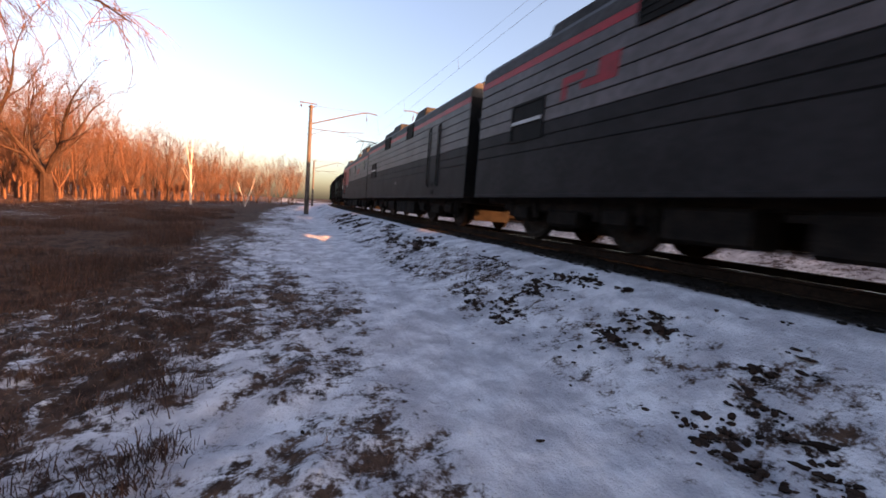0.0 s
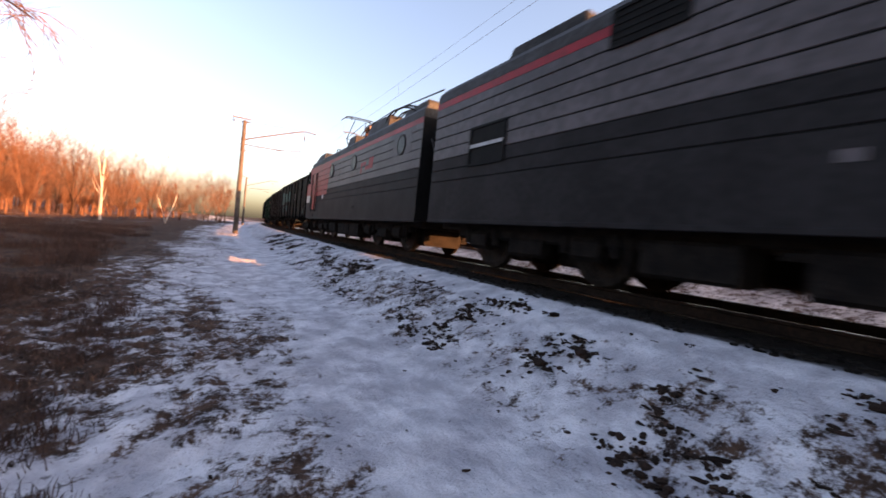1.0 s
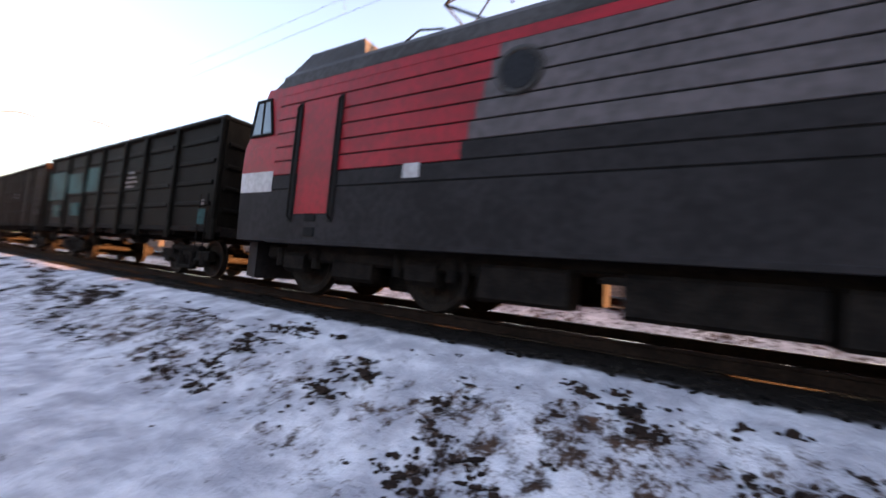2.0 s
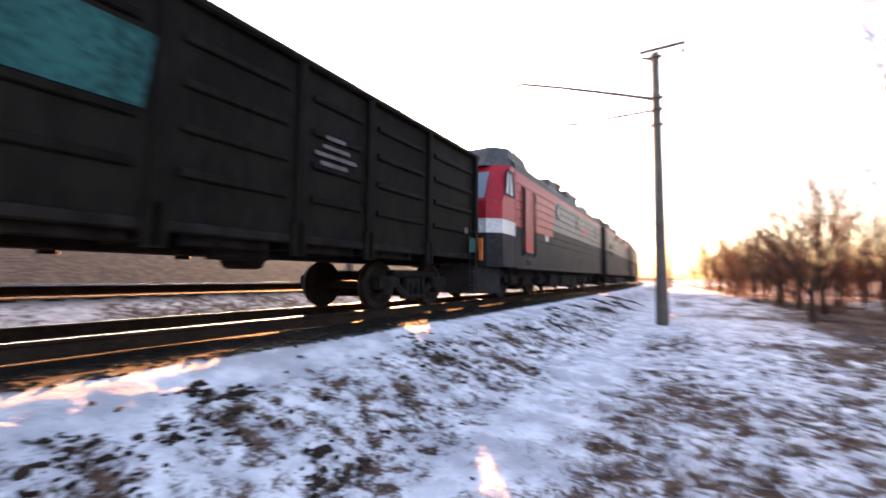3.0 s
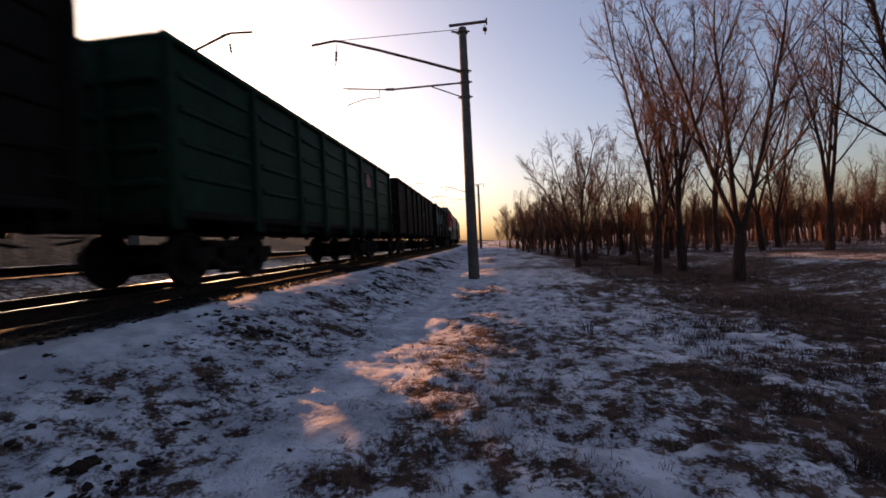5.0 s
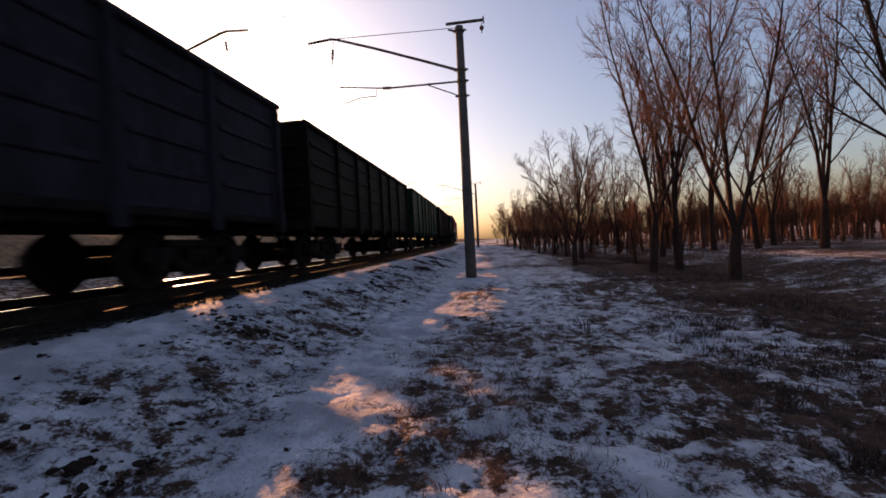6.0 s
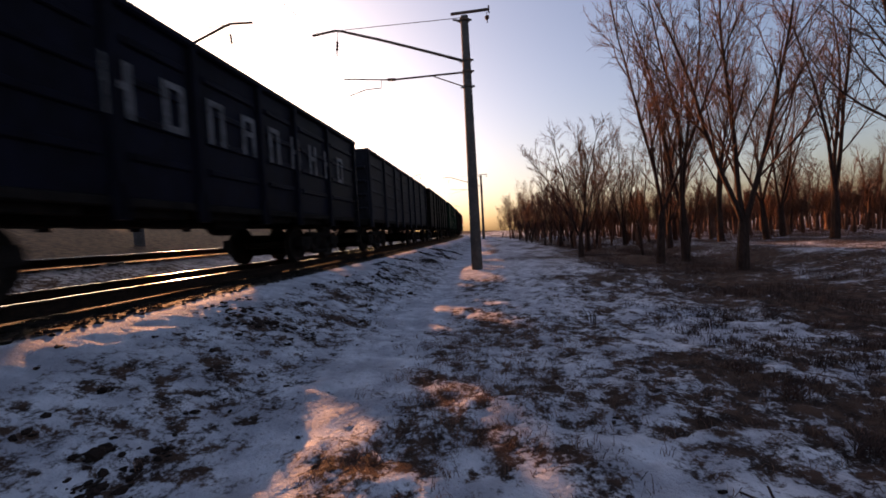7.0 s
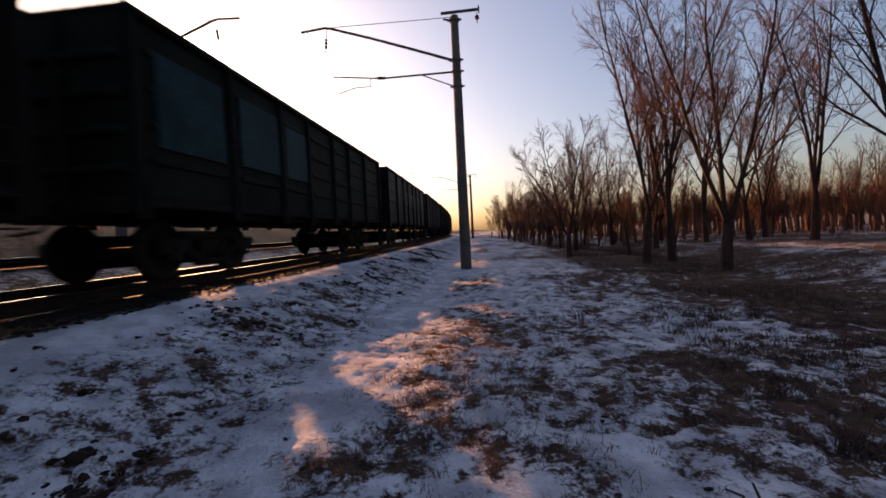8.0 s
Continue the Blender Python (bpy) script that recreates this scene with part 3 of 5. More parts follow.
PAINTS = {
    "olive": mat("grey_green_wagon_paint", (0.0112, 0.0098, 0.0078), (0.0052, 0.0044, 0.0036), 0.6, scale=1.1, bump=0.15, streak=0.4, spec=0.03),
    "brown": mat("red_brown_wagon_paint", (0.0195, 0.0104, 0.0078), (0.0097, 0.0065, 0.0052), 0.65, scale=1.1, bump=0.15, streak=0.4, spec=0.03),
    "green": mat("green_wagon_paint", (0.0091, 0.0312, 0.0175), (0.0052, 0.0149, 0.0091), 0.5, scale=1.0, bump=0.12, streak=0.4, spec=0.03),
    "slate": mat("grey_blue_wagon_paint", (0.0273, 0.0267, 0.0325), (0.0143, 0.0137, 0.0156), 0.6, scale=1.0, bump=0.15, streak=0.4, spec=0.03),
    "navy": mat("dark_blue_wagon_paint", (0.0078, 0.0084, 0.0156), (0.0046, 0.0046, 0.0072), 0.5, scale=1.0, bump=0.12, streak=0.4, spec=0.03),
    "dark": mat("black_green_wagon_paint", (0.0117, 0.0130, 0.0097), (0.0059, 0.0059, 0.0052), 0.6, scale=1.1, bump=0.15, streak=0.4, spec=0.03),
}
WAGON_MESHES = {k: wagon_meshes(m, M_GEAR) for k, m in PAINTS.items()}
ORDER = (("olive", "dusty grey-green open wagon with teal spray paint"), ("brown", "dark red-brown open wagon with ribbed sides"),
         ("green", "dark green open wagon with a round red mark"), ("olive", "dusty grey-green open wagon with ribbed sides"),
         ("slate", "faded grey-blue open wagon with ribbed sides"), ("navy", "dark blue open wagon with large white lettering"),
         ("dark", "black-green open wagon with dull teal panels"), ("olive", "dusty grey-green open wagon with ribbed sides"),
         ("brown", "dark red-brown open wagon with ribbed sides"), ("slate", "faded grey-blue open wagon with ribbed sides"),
         ("dark", "black-green open wagon with ribbed sides"), ("navy", "dark blue open wagon with ribbed sides"))
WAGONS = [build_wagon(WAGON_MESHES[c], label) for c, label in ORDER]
# marks on the sides
W1, W2, W3, W6, W7 = (WAGONS[i] for i in (0, 1, 2, 5, 6))
plate(W1, "spray_paint", [(10.75, 2.1, 12.55, 3.15, 0.1), (8.95, 2.3, 10.4, 3.0, 0.15), (7.5, 2.3, 8.6, 3.1, -0.1), (9.1, 1.5, 9.8, 1.95, 0.1), (11.2, 1.45, 11.8, 1.9, 0.0)], M_TEAL, "teal spray paint block", -1.487, 0.041, apart=True)
plate(W1, "spray_paint", [(0.3, 1.25, 0.62, 1.6, 0.0)], M_TEAL, "teal patch", -1.6)
plate(W1, "stencil_bar", [(4.6, 2.55, 5.15, 2.61, 0), (4.45, 2.42, 5.3, 2.48, 0), (4.65, 2.29, 5.2, 2.35, 0), (4.7, 2.7, 5.1, 2.76, 0), (0.55, 1.7, 0.72, 1.84, 0)], M_GREY_UP, "worn pale stencil line", -1.523, apart=True)
plate(W2, "stencil_bar", [(0.56, 1.59, 0.82, 1.82, 0), (4.6, 2.4, 5.2, 2.46, 0), (4.6, 2.55, 5.0, 2.61, 0)], M_WHITE, "worn white stencil mark", -1.523, apart=True)


def round_mark(parent, y, z, r, x):
    bm = bmesh.new()
    lathe(bm, (x, y, z), (-1, 0, 0), [(0, r), (0.004, r)], 20)
    part("round_mark", bm, M_REDMARK, parent, "round red mark")


round_mark(W3, 3.28, 2.97, 0.25, -1.523)
plate(W3, "mark_bar", [(3.05, 3.03, 3.5, 3.11, 0)], M_WHITE, "pale bar across the mark", -1.529)
for k in range(9):     # nine tall pale letters as plain shapes
    y = 8.95 - k * 0.91
    rects = [(y - 0.14, 2.22, y - 0.04, 2.96, 0), (y - 0.45, 2.22, y - 0.35, 2.96, 0)]
    rects += [(y - 0.35, (2.58, 2.22, 2.86, 2.58, 2.86, 2.58, 2.58, 2.58, 2.22)[k], y - 0.15, (2.68, 2.32, 2.96, 2.68, 2.96, 2.68, 2.68, 2.68, 2.32)[k], 0)]
    if k in (1, 3, 8):
        rects.append((y - 0.35, 2.86, y - 0.15, 2.96, 0))
    plate(W6, "letter", rects, M_WHITE, "pale painted letter shape", -1.523)
plate(W7, "panel_paint", [(10.9, 1.95, 12.4, 3.3, 0), (8.95, 2.0, 10.4, 3.3, 0), (7.5, 2.0, 8.6, 3.2, 0)], M_TEALDARK, "dull teal painted panel", -1.487, 0.041, apart=True)

# ---- locomotive ----
L_LOCO, Z_BOT, Z_SPLIT, Z_EDGE = 16.4, 0.94, 2.45, 3.92
GROOVES = (1.91, 2.18, 2.45, 2.72, 2.99, 3.26, 3.53)


def roof_bm(y0, y1, z_edge=Z_EDGE):
    bm = bmesh.new()
    prof = [(-1.56, z_edge - 0.03), (-1.56, z_edge), (-1.53, z_edge + 0.20), (-1.36, z_edge + 0.38), (-0.8, z_edge + 0.47), (0, z_edge + 0.5),
            (0.8, z_edge + 0.47), (1.36, z_edge + 0.38), (1.53, z_edge + 0.20), (1.56, z_edge), (1.56, z_edge - 0.03)]
    rows = [[bm.verts.new((x, y, z)) for x, z in prof] for y in (y0, y1)]
    n = len(prof)
    for k in range(n):
        j = (k + 1) % n
        bm.faces.new((rows[0][k], rows[0][j], rows[1][j], rows[1][k]))
    bm.faces.new(rows[0])
    bm.faces.new(rows[1][::-1])
    bmesh.ops.recalc_face_normals(bm, faces=bm.faces)
    return bm


def loco_bogie(parent, y):
    bm = bmesh.new()
    for s in (-1, 1):
        box(bm, (s * 1.02, -2.35, 0.62), (s * 1.2, 2.35, 0.9), 0.05)
        box(bm, (s * 1.0, -0.45, 0.35), (s * 1.25, 0.45, 0.7), 0.06)
        for q in (-1.45, 1.45):
            box(bm, (s * 1.0, q - 0.28, 0.4), (s * 1.3, q + 0.28, 0.78), 0.08)
            tube(bm, [(s * 1.18, q - 0.5, 0.5), (s * 1.18, q - 0.5, 0.85)], 0.09, sides=8)
            tube(bm, [(s * 1.18, q + 0.5, 0.5), (s * 1.18, q + 0.5, 0.85)], 0.09, sides=8)
        tube(bm, [(s * 1.25, -2.2, 0.28), (s * 1.25, -2.2, 0.8)], 0.035, sides=6)
    box(bm, (-1.0, -0.35, 0.4), (1.0, 0.35, 0.85), 0.08)
    box(bm, (-0.66, -2.3, 0.24), (0.66, -0.36, 0.84), 0.06)
    box(bm, (-0.66, 0.36, 0.24), (0.66, 2.3, 0.84), 0.06)
    for q in (-1.0, 1.0):
        lathe(bm, (-0.55, q, 0.6), (1, 0, 0), [(0, 0.38), (1.1, 0.38)], 12)
    b = part("bogie", bm, M_GEAR, parent)
    b.location = (0, y, 0)
    for q in (-1.45, 1.45):
        w = part("wheelset", ME_LOCO_WHEELS, None, b)
        w.location = (0, q, 0.625)
        WHEELS.append((w, 0.625, 0, q, 0.625))


def pantograph(parent, y, up):
    """A single diamond frame on four insulators, bow across the line."""
    bm = bmesh.new()
    for sx in (-0.6, 0.6):
        for q in (-0.55, 0.55):
            lathe(bm, (sx, y + q, 4.3), (0, 0, 1), [(0, 0.07), (0.06, 0.11), (0.1, 0.07), (0.16, 0.11), (0.2, 0.06)], 8)
    p = part("insulators", bm, M_INSUL, parent, "brown roof insulators")
    bm = bmesh.new()
    for sx in (-0.6, 0.6):
        tube(bm, [(sx, y - 0.75, 4.52), (sx, y + 0.75, 4.52)], 0.04, sides=6)
        tube(bm, [(sx, y - 0.7, 4.55), (sx * 0.75, y + 0.75, 4.55 + up * 0.48)], 0.028, sides=6)
        tube(bm, [(sx * 0.75, y + 0.75, 4.55 + up * 0.48), (sx * 0.5, y - 0.05, 4.55 + up * 0.95)], 0.02, sides=6)
    tube(bm, [(-0.6, y - 0.7, 4.53), (0.6, y - 0.7, 4.53)], 0.04, sides=6)
    tube(bm, [(-0.6, y + 0.7, 4.53), (0.6, y + 0.7, 4.53)], 0.04, sides=6)
    tube(bm, [(-0.45, y + 0.75, 4.55 + up * 0.48), (0.45, y + 0.75, 4.55 + up * 0.48)], 0.02, sides=6)
    tube(bm, [(-0.45, y + 0.75, 4.55 + up * 0.48), (0.3, y - 0.05, 4.55 + up * 0.95)], 0.014, sides=6)
    part("frame", bm, M_BLACK, parent)
    bm = bmesh.new()
    for q in (-0.2, 0.1):
        z = 4.55 + up
        tube(bm, [(-1.0, y + q, z - 0.22), (-0.8, y + q, z - 0.05), (-0.5, y + q, z), (0.5, y + q, z), (0.8, y + q, z - 0.05), (1.0, y + q, z - 0.22)], 0.025, sides=6)
    for sx in (-0.5, 0.5):
        tube(bm, [(sx, y - 0.2, 4.54 + up), (sx, y + 0.1, 4.54 + up)], 0.015, sides=6)
        tube(bm, [(sx, y - 0.05, 4.55 + up * 0.93), (sx, y - 0.05, 4.54 + up)], 0.015, sides=6)
    part("bow", bm, M_BLACK, parent)


def roof_box(parent, y0, y1, h, slope=0.35, w=0.95, material=None, base=4.02):
    """A hatch box on the roof with sloping ends."""
    bm = bmesh.new()
    z0 = base
    a = [bm.verts.new(p) for p in ((-w - 0.2, y0 - slope, z0), (w + 0.2, y0 - slope, z0), (w + 0.2, y1 + slope, z0), (-w - 0.2, y1 + slope, z0))]
    b = [bm.verts.new(p) for p in ((-w, y0, z0 + h), (w, y0, z0 + h), (w, y1, z0 + h), (-w, y1, z0 + h))]
    for i in range(4):
        j = (i + 1) % 4
        bm.faces.new((a[i], a[j], b[j], b[i]))
    bm.faces.new(a[::-1])
    bm.faces.new(b)
    bmesh.ops.bevel(bm, geom=bm.edges[:], offset=0.04, segments=1, affect="EDGES")
    return part("roof_hatch", bm, material or M_ROOF, parent)


def louvre(parent, y0, y1, z0, z1, x=-1.556, slats=7):
    """A dark louvred opening with a frame and slats, on the near side."""
    bm = bmesh.new()
    for a, b in (((y0, z0), (y1, z0 + 0.05)), ((y0, z1 - 0.05), (y1, z1)), ((y0, z0 + 0.05), (y0 + 0.06, z1 - 0.05)), ((y1 - 0.06, z0 + 0.05), (y1, z1 - 0.05))):
        box(bm, (x - 0.02, a[0], a[1]), (x + 0.02, b[0], b[1]))
    box(bm, (x + 0.003, y0, z0), (x + 0.02, y1, z1))
    g = part("louvre", bm, M_BLACK, parent, "black louvred air intake")
    for k in range(slats):
        bm = bmesh.new()
        z = z0 + 0.08 + (z1 - z0 - 0.16) * (k + 0.5) / slats
        box(bm, (x - 0.012, y0 + 0.07, z - 0.015), (x + 0.001, y1 - 0.07, z + 0.015))
        part("slat", bm, M_BLACK, g)
    return g


def side_window(parent, y0, y1, z0, z1, x=-1.566):
    """A rectangular window with a pale cross bar."""
    louvre(parent, y0, y1, z0, z1, x, 0)
    bm = bmesh.new()
    zc = (z0 + z1) / 2
    box(bm, (x - 0.03, y0 + 0.06, zc - 0.035), (x - 0.021, y1 - 0.06, zc + 0.035))
    part("cross_bar", bm, M_BAND, parent, "pale cross bar")


def porthole(parent, y, z, r=0.27, x=-1.565):
    bm = bmesh.new()
    lathe(bm, (x + 0.01, y, z), (-1, 0, 0), [(0, r + 0.06), (0.03, r + 0.06), (0.04, r), (0.02, r - 0.01)], 24)
    ring = part("porthole", bm, M_ROOF, parent, "round window with a steel rim", True)
    bm = bmesh.new()
    lathe(bm, (x - 0.014, y, z), (-1, 0, 0), [(0, r - 0.02), (0.004, r - 0.02)], 24)
    part("pane", bm, M_PORT, ring)


def side_door(parent, y0, y1, upper, rail_y):
    bm = bmesh.new()
    if upper is M_GREY_UP:
        for za, zb in zip((1.45, 1.75) + GROOVES[:-1], (1.75,) + GROOVES):
            if za < 1.74 or zb <= 3.51:
                box(bm, (-1.562, y0, za + 0.012), (-1.5565, y1, zb - 0.012))
        door = part("door", bm, upper, parent, "door panelled like the side")
        bm = bmesh.new()
        box(bm, (-1.566, y0 + 0.003, 1.454), (-1.5625, y1 - 0.003, Z_SPLIT))
        part("lower_panel", bm, M_GREY_LOW, door, "dark grey lower half")
    else:
        box(bm, (-1.575, y0, 1.45), (-1.557, y1, 3.5), 0.008)
        door = part("door", bm, upper, parent)
    for y in rail_y:
        bm = bmesh.new()
        tube(bm, [(-1.57, y, 1.35), (-1.63, y, 1.42), (-1.63, y, 3.4), (-1.57, y, 3.47)], 0.022, sides=8)
        box(bm, (-1.573, y - 0.05, 1.3), (-1.561, y + 0.05, 3.5))
        part("handrail", bm, M_BLACK, parent, "black handrail in its recess")
    bm = bmesh.new()
    for z in (1.05, 1.32):
        box(bm, (-1.572, (y0 + y1) / 2 - 0.13, z), (-1.556, (y0 + y1) / 2 + 0.13, z + 0.16), 0.006)
    part("step_hole", bm, M_BLACK, parent, "dark foot hole")


def cab_ring(y_end, flip, chamfer=0.35, y_in=15.0):
    ring = [(-1.55, y_in), (-1.55, y_end - chamfer), (-1.55 + chamfer, y_end), (1.55 - chamfer, y_end), (1.55, y_end - chamfer), (1.55, y_in)]
    return [(x, L_LOCO - y) for x, y in ring] if flip else ring


def cab(parent, flip):
    """Driving cab with a raked windscreen at one end of a section."""
    def shell(name, z0, e0, z1, e1, material, label="", grow=0.0):
        bm = bmesh.new()
        a = [bm.verts.new((x, y, z0)) for x, y in cab_ring(e0, flip)]
        b = [bm.verts.new((x, y, z1)) for x, y in cab_ring(e1, flip)]
        for i in range(len(a)):
            j = (i + 1) % len(a)
            bm.faces.new((a[i], a[j], b[j], b[i]))
        bm.faces.new(a[::-1])
        bm.faces.new(b)
        bmesh.ops.recalc_face_normals(bm, faces=bm.faces)
        return part(name, bm, material, parent, label)
    shell("cab_skirt", Z_BOT, 16.3, 1.88, 16.36, M_GREY_LOW)
    shell("cab_band", 1.882, 16.36, 2.28, 16.38, M_BAND, "pale grey band round the cab")
    shell("cab_front", 2.282, 16.38, 2.78, 16.36, M_RED)
    shell("cab_head", 2.782, 16.36, Z_EDGE, 15.75, M_RED)
    # raked windscreen
    f = (lambda y: L_LOCO - y) if flip else (lambda y: y)
    bm = bmesh.new()
    for x0, x1 in ((-1.12, -0.05), (0.05, 1.12)):
        def on(z):
            return 16.36 + (15.75 - 16.36) * (z - 2.78) / (Z_EDGE - 2.78)
        q = [bm.verts.new((x, f(on(z) + 0.015), z)) for x, z in ((x0, 2.86), (x1, 2.86), (x1 * 0.97, 3.72), (x0 * 0.97, 3.72))]
        bm.faces.new(q)
    bmesh.ops.solidify(bm, geom=bm.faces[:], thickness=0.012)
    part("windscreen", bm, M_GLASS, parent, "two-piece raked windscreen")
    # side window with a frame
    bm = bmesh.new()
    q = [(15.15, 3.02), (15.85, 3.02), (15.72, 3.72), (15.3, 3.72)]
    a = [bm.verts.new((-1.566, f(y), z)) for y, z in q]
    bm.faces.new(a)
    bmesh.ops.solidify(bm, geom=bm.faces[:], thickness=0.01)
    w = part("cab_window", bm, M_GLASS, parent, "side window of the cab")
    bm = bmesh.new()
    for (ya, za), (yb, zb) in zip(q, q[1:] + q[:1]):
        tube(bm, [(-1.566, f(ya), za), (-1.566, f(yb), zb)], 0.03, sides=6)
    tube(bm, [(-1.566, f(15.5), 3.02), (-1.566, f(15.5), 3.72)], 0.022, sides=6)
    part("window_frame", bm, M_BLACK, w)
    # orange panel, lamps, plough, roof cowl
    bm = bmesh.new()
    box(bm, (-1.12, f(16.36), 1.12), (-0.55, f(16.42), 1.72), 0.02)
    part("end_panel", bm, M_ORANGE, parent, "orange end panel")
    for sx in (-0.95, 0.95):
        bm = bmesh.new()
        lathe(bm, (sx, f(16.36), 2.0), (0, -1 if flip else 1, 0), [(0, 0.13), (0.05, 0.13), (0.06, 0.1)], 14)
        part("headlight", bm, M_BAND, parent, "round buffer lamp")
    bm = bmesh.new()
    ring = [(-1.3, f(15.6)), (-0.9, f(16.5)), (0.9, f(16.5)), (1.3, f(15.6))]
    prism(bm, ring if not flip else ring[::-1], 0.2, Z_BOT - 0.01)
    bmesh.ops.recalc_face_normals(bm, faces=bm.faces)
    part("rail_guard", bm, M_GREY_LOW, parent, "sloped steel rail guard")
    bm = bmesh.new()
    cowl = [(-1.5, 12.9), (-1.5, 15.4), (-0.9, 15.95), (0.9, 15.95), (1.5, 15.4), (1.5, 12.9)]
    top = [(-1.2, 13.3), (-1.2, 14.7), (-0.8, 15.1), (0.8, 15.1), (1.2, 14.7), (1.2, 13.3)]
    a, b = [bm.verts.new((x, f(y), Z_EDGE - 0.02)) for x, y in cowl], [bm.verts.new((x, f(y), Z_EDGE + 0.78)) for x, y in top]
    for i in range(6):
        j = (i + 1) % 6
        bm.faces.new((a[i], a[j], b[j], b[i]))
    bm.faces.new(a[::-1])
    bm.faces.new(b)
    bmesh.ops.recalc_face_normals(bm, faces=bm.faces)
    part("cab_roof", bm, M_ROOF, parent)
    bm = bmesh.new()
    box(bm, (-0.09, -0.62, -0.12), (0.09, 0.12, 0.1), 0.04)
    box(bm, (-0.2, -0.66, -0.14), (0.16, -0.42, 0.16), 0.06)
    part("coupler", bm, M_GEAR, parent).matrix_basis = pose(0, f(16.45), 1.05, 0, 0, 0 if flip else 180)


def loco_section(label, cab_at, red_from=None):
    """One section of the locomotive; y runs from its front to its rear."""
    s = thing("locomotive", label, "locomotive", "locomotive sections")
    y0 = 1.4 if cab_at == "front" else 0.0
    y1 = 15.0 if cab_at == "rear" else L_LOCO
    bm = bmesh.new()
    box(bm, (-1.54, y0, Z_BOT + 0.02), (1.54, y1, Z_EDGE - 0.02), 0.02)
    part("body", bm, M_BLACK, s)
    for side in (-1, 1):
        bm = bmesh.new()
        box(bm, (side * 1.535, y0, Z_BOT), (side * 1.555, y1, GROOVES[0] - 0.012), 0.006)
        box(bm, (side * 1.53, y0, Z_BOT - 0.03), (side * 1.565, y1, Z_BOT + 0.05), 0.01)
        part("lower_side", bm, M_GREY_LOW, s)
        for z0, z1 in zip(GROOVES, GROOVES[1:] + (Z_EDGE - 0.02,)):
            start = None
            if red_from is not None:
                start = red_from + (3.7 - z0) * 0.35
            m = M_GREY_LOW if z1 <= Z_SPLIT + 0.01 else M_GREY_UP
            pieces = [(y0, start or y1, m)] + ([(start, y1, M_RED if z0 > 2.1 else m)] if start else [])
            for a, b, mm in pieces:
                bm = bmesh.new()
                box(bm, (side * 1.535, a, z0 + 0.012), (side * 1.556, b, z1 - 0.012), 0.007)
                part("strip", bm, mm, s)
        bm = bmesh.new()
        box(bm, (side * 1.555, y0, Z_EDGE - 0.19), (side * 1.562, y1, Z_EDGE - 0.035))
        part("roof_stripe", bm, M_RED, s, "thin red stripe under the roof")
    part("roof", roof_bm(y0, y1), M_ROOF, s)
    bm = bmesh.new()
    box(bm, (-1.2, y0 + 0.2, 0.78), (1.2, y1 - 0.2, Z_BOT + 0.03), 0.03)
    part("underframe", bm, M_GEAR, s)
    for a, b, z in ((5.72, 6.95, 0.24), (7.05, 8.75, 0.28), (9.35, 10.55, 0.3)):
        bm = bmesh.new()
        box(bm, (-1.35, a, z), (-0.75, b, 0.8), 0.05)
        part("equipment_box", bm, M_GEAR, s)
        bm = bmesh.new()
        box(bm, (0.75, a, z), (1.35, b, 0.8), 0.05)
        part("equipment_box", bm, M_GEAR, s)
    bm = bmesh.new()
    tube(bm, [(-1.3, 7.2, 0.72), (-1.3, 9.0, 0.7)], 0.05, sides=6)
    lathe(bm, (-1.1, 7.25, 0.6), (0, 1, 0), [(0, 0.05), (0.04, 0.14), (0.45, 0.14), (0.5, 0.05)], 10)
    part("air_pipe", bm, M_GEAR, s)
    loco_bogie(s, 3.3)
    loco_bogie(s, 13.0)
    for end in ("front", "rear"):
        if cab_at == end:
            continue
        bm = bmesh.new()
        box(bm, (-0.66, -0.56, 1.62), (0.66, 0.0, 3.65), 0.02) if end == "front" else box(bm, (-0.66, L_LOCO, 1.62), (0.66, L_LOCO + 0.56, 3.65), 0.02)
        gangway = part("gangway", bm, M_RUBBER, s, "black rubber gangway bellows")
        for k in range(6):
            bm = bmesh.new()
            a, b = (-0.09 * k - 0.08, -0.09 * k - 0.01) if end == "front" else (L_LOCO + 0.09 * k + 0.01, L_LOCO + 0.09 * k + 0.08)
            box(bm, (-0.75, a, 1.55), (0.75, b, 3.75), 0.03)
            part("fold", bm, M_RUBBER, gangway)
        sg, ye = (-1, 0.0) if end == "front" else (1, L_LOCO)
        bm = bmesh.new()
        box(bm, (-0.12, min(ye, ye + sg * 0.55), 0.95), (0.12, max(ye, ye + sg * 0.55), 1.2), 0.03)
        box(bm, (-0.22, min(ye + sg * 0.38, ye + sg * 0.55), 0.9), (0.22, max(ye + sg * 0.38, ye + sg * 0.55), 1.28), 0.03)
        part("coupler", bm, M_GEAR, s)
        for x, top, low in ((-1.25, 3.3, 2.75), (-1.05, 3.0, 2.3), (-0.95, 1.75, 1.3)):
            bm = bmesh.new()
            tube(bm, [(x, ye, top), (x - 0.03, ye + sg * 0.16, top - 0.12), (x - 0.03, ye + sg * 0.4, low), (x, ye + sg * 0.55, low - 0.03)], 0.028, sides=6)
            part("jumper_cable", bm, M_RUBBER, s, "jumper cable hanging between the sections")
    if cab_at:
        cab(s, cab_at == "front")
    return s


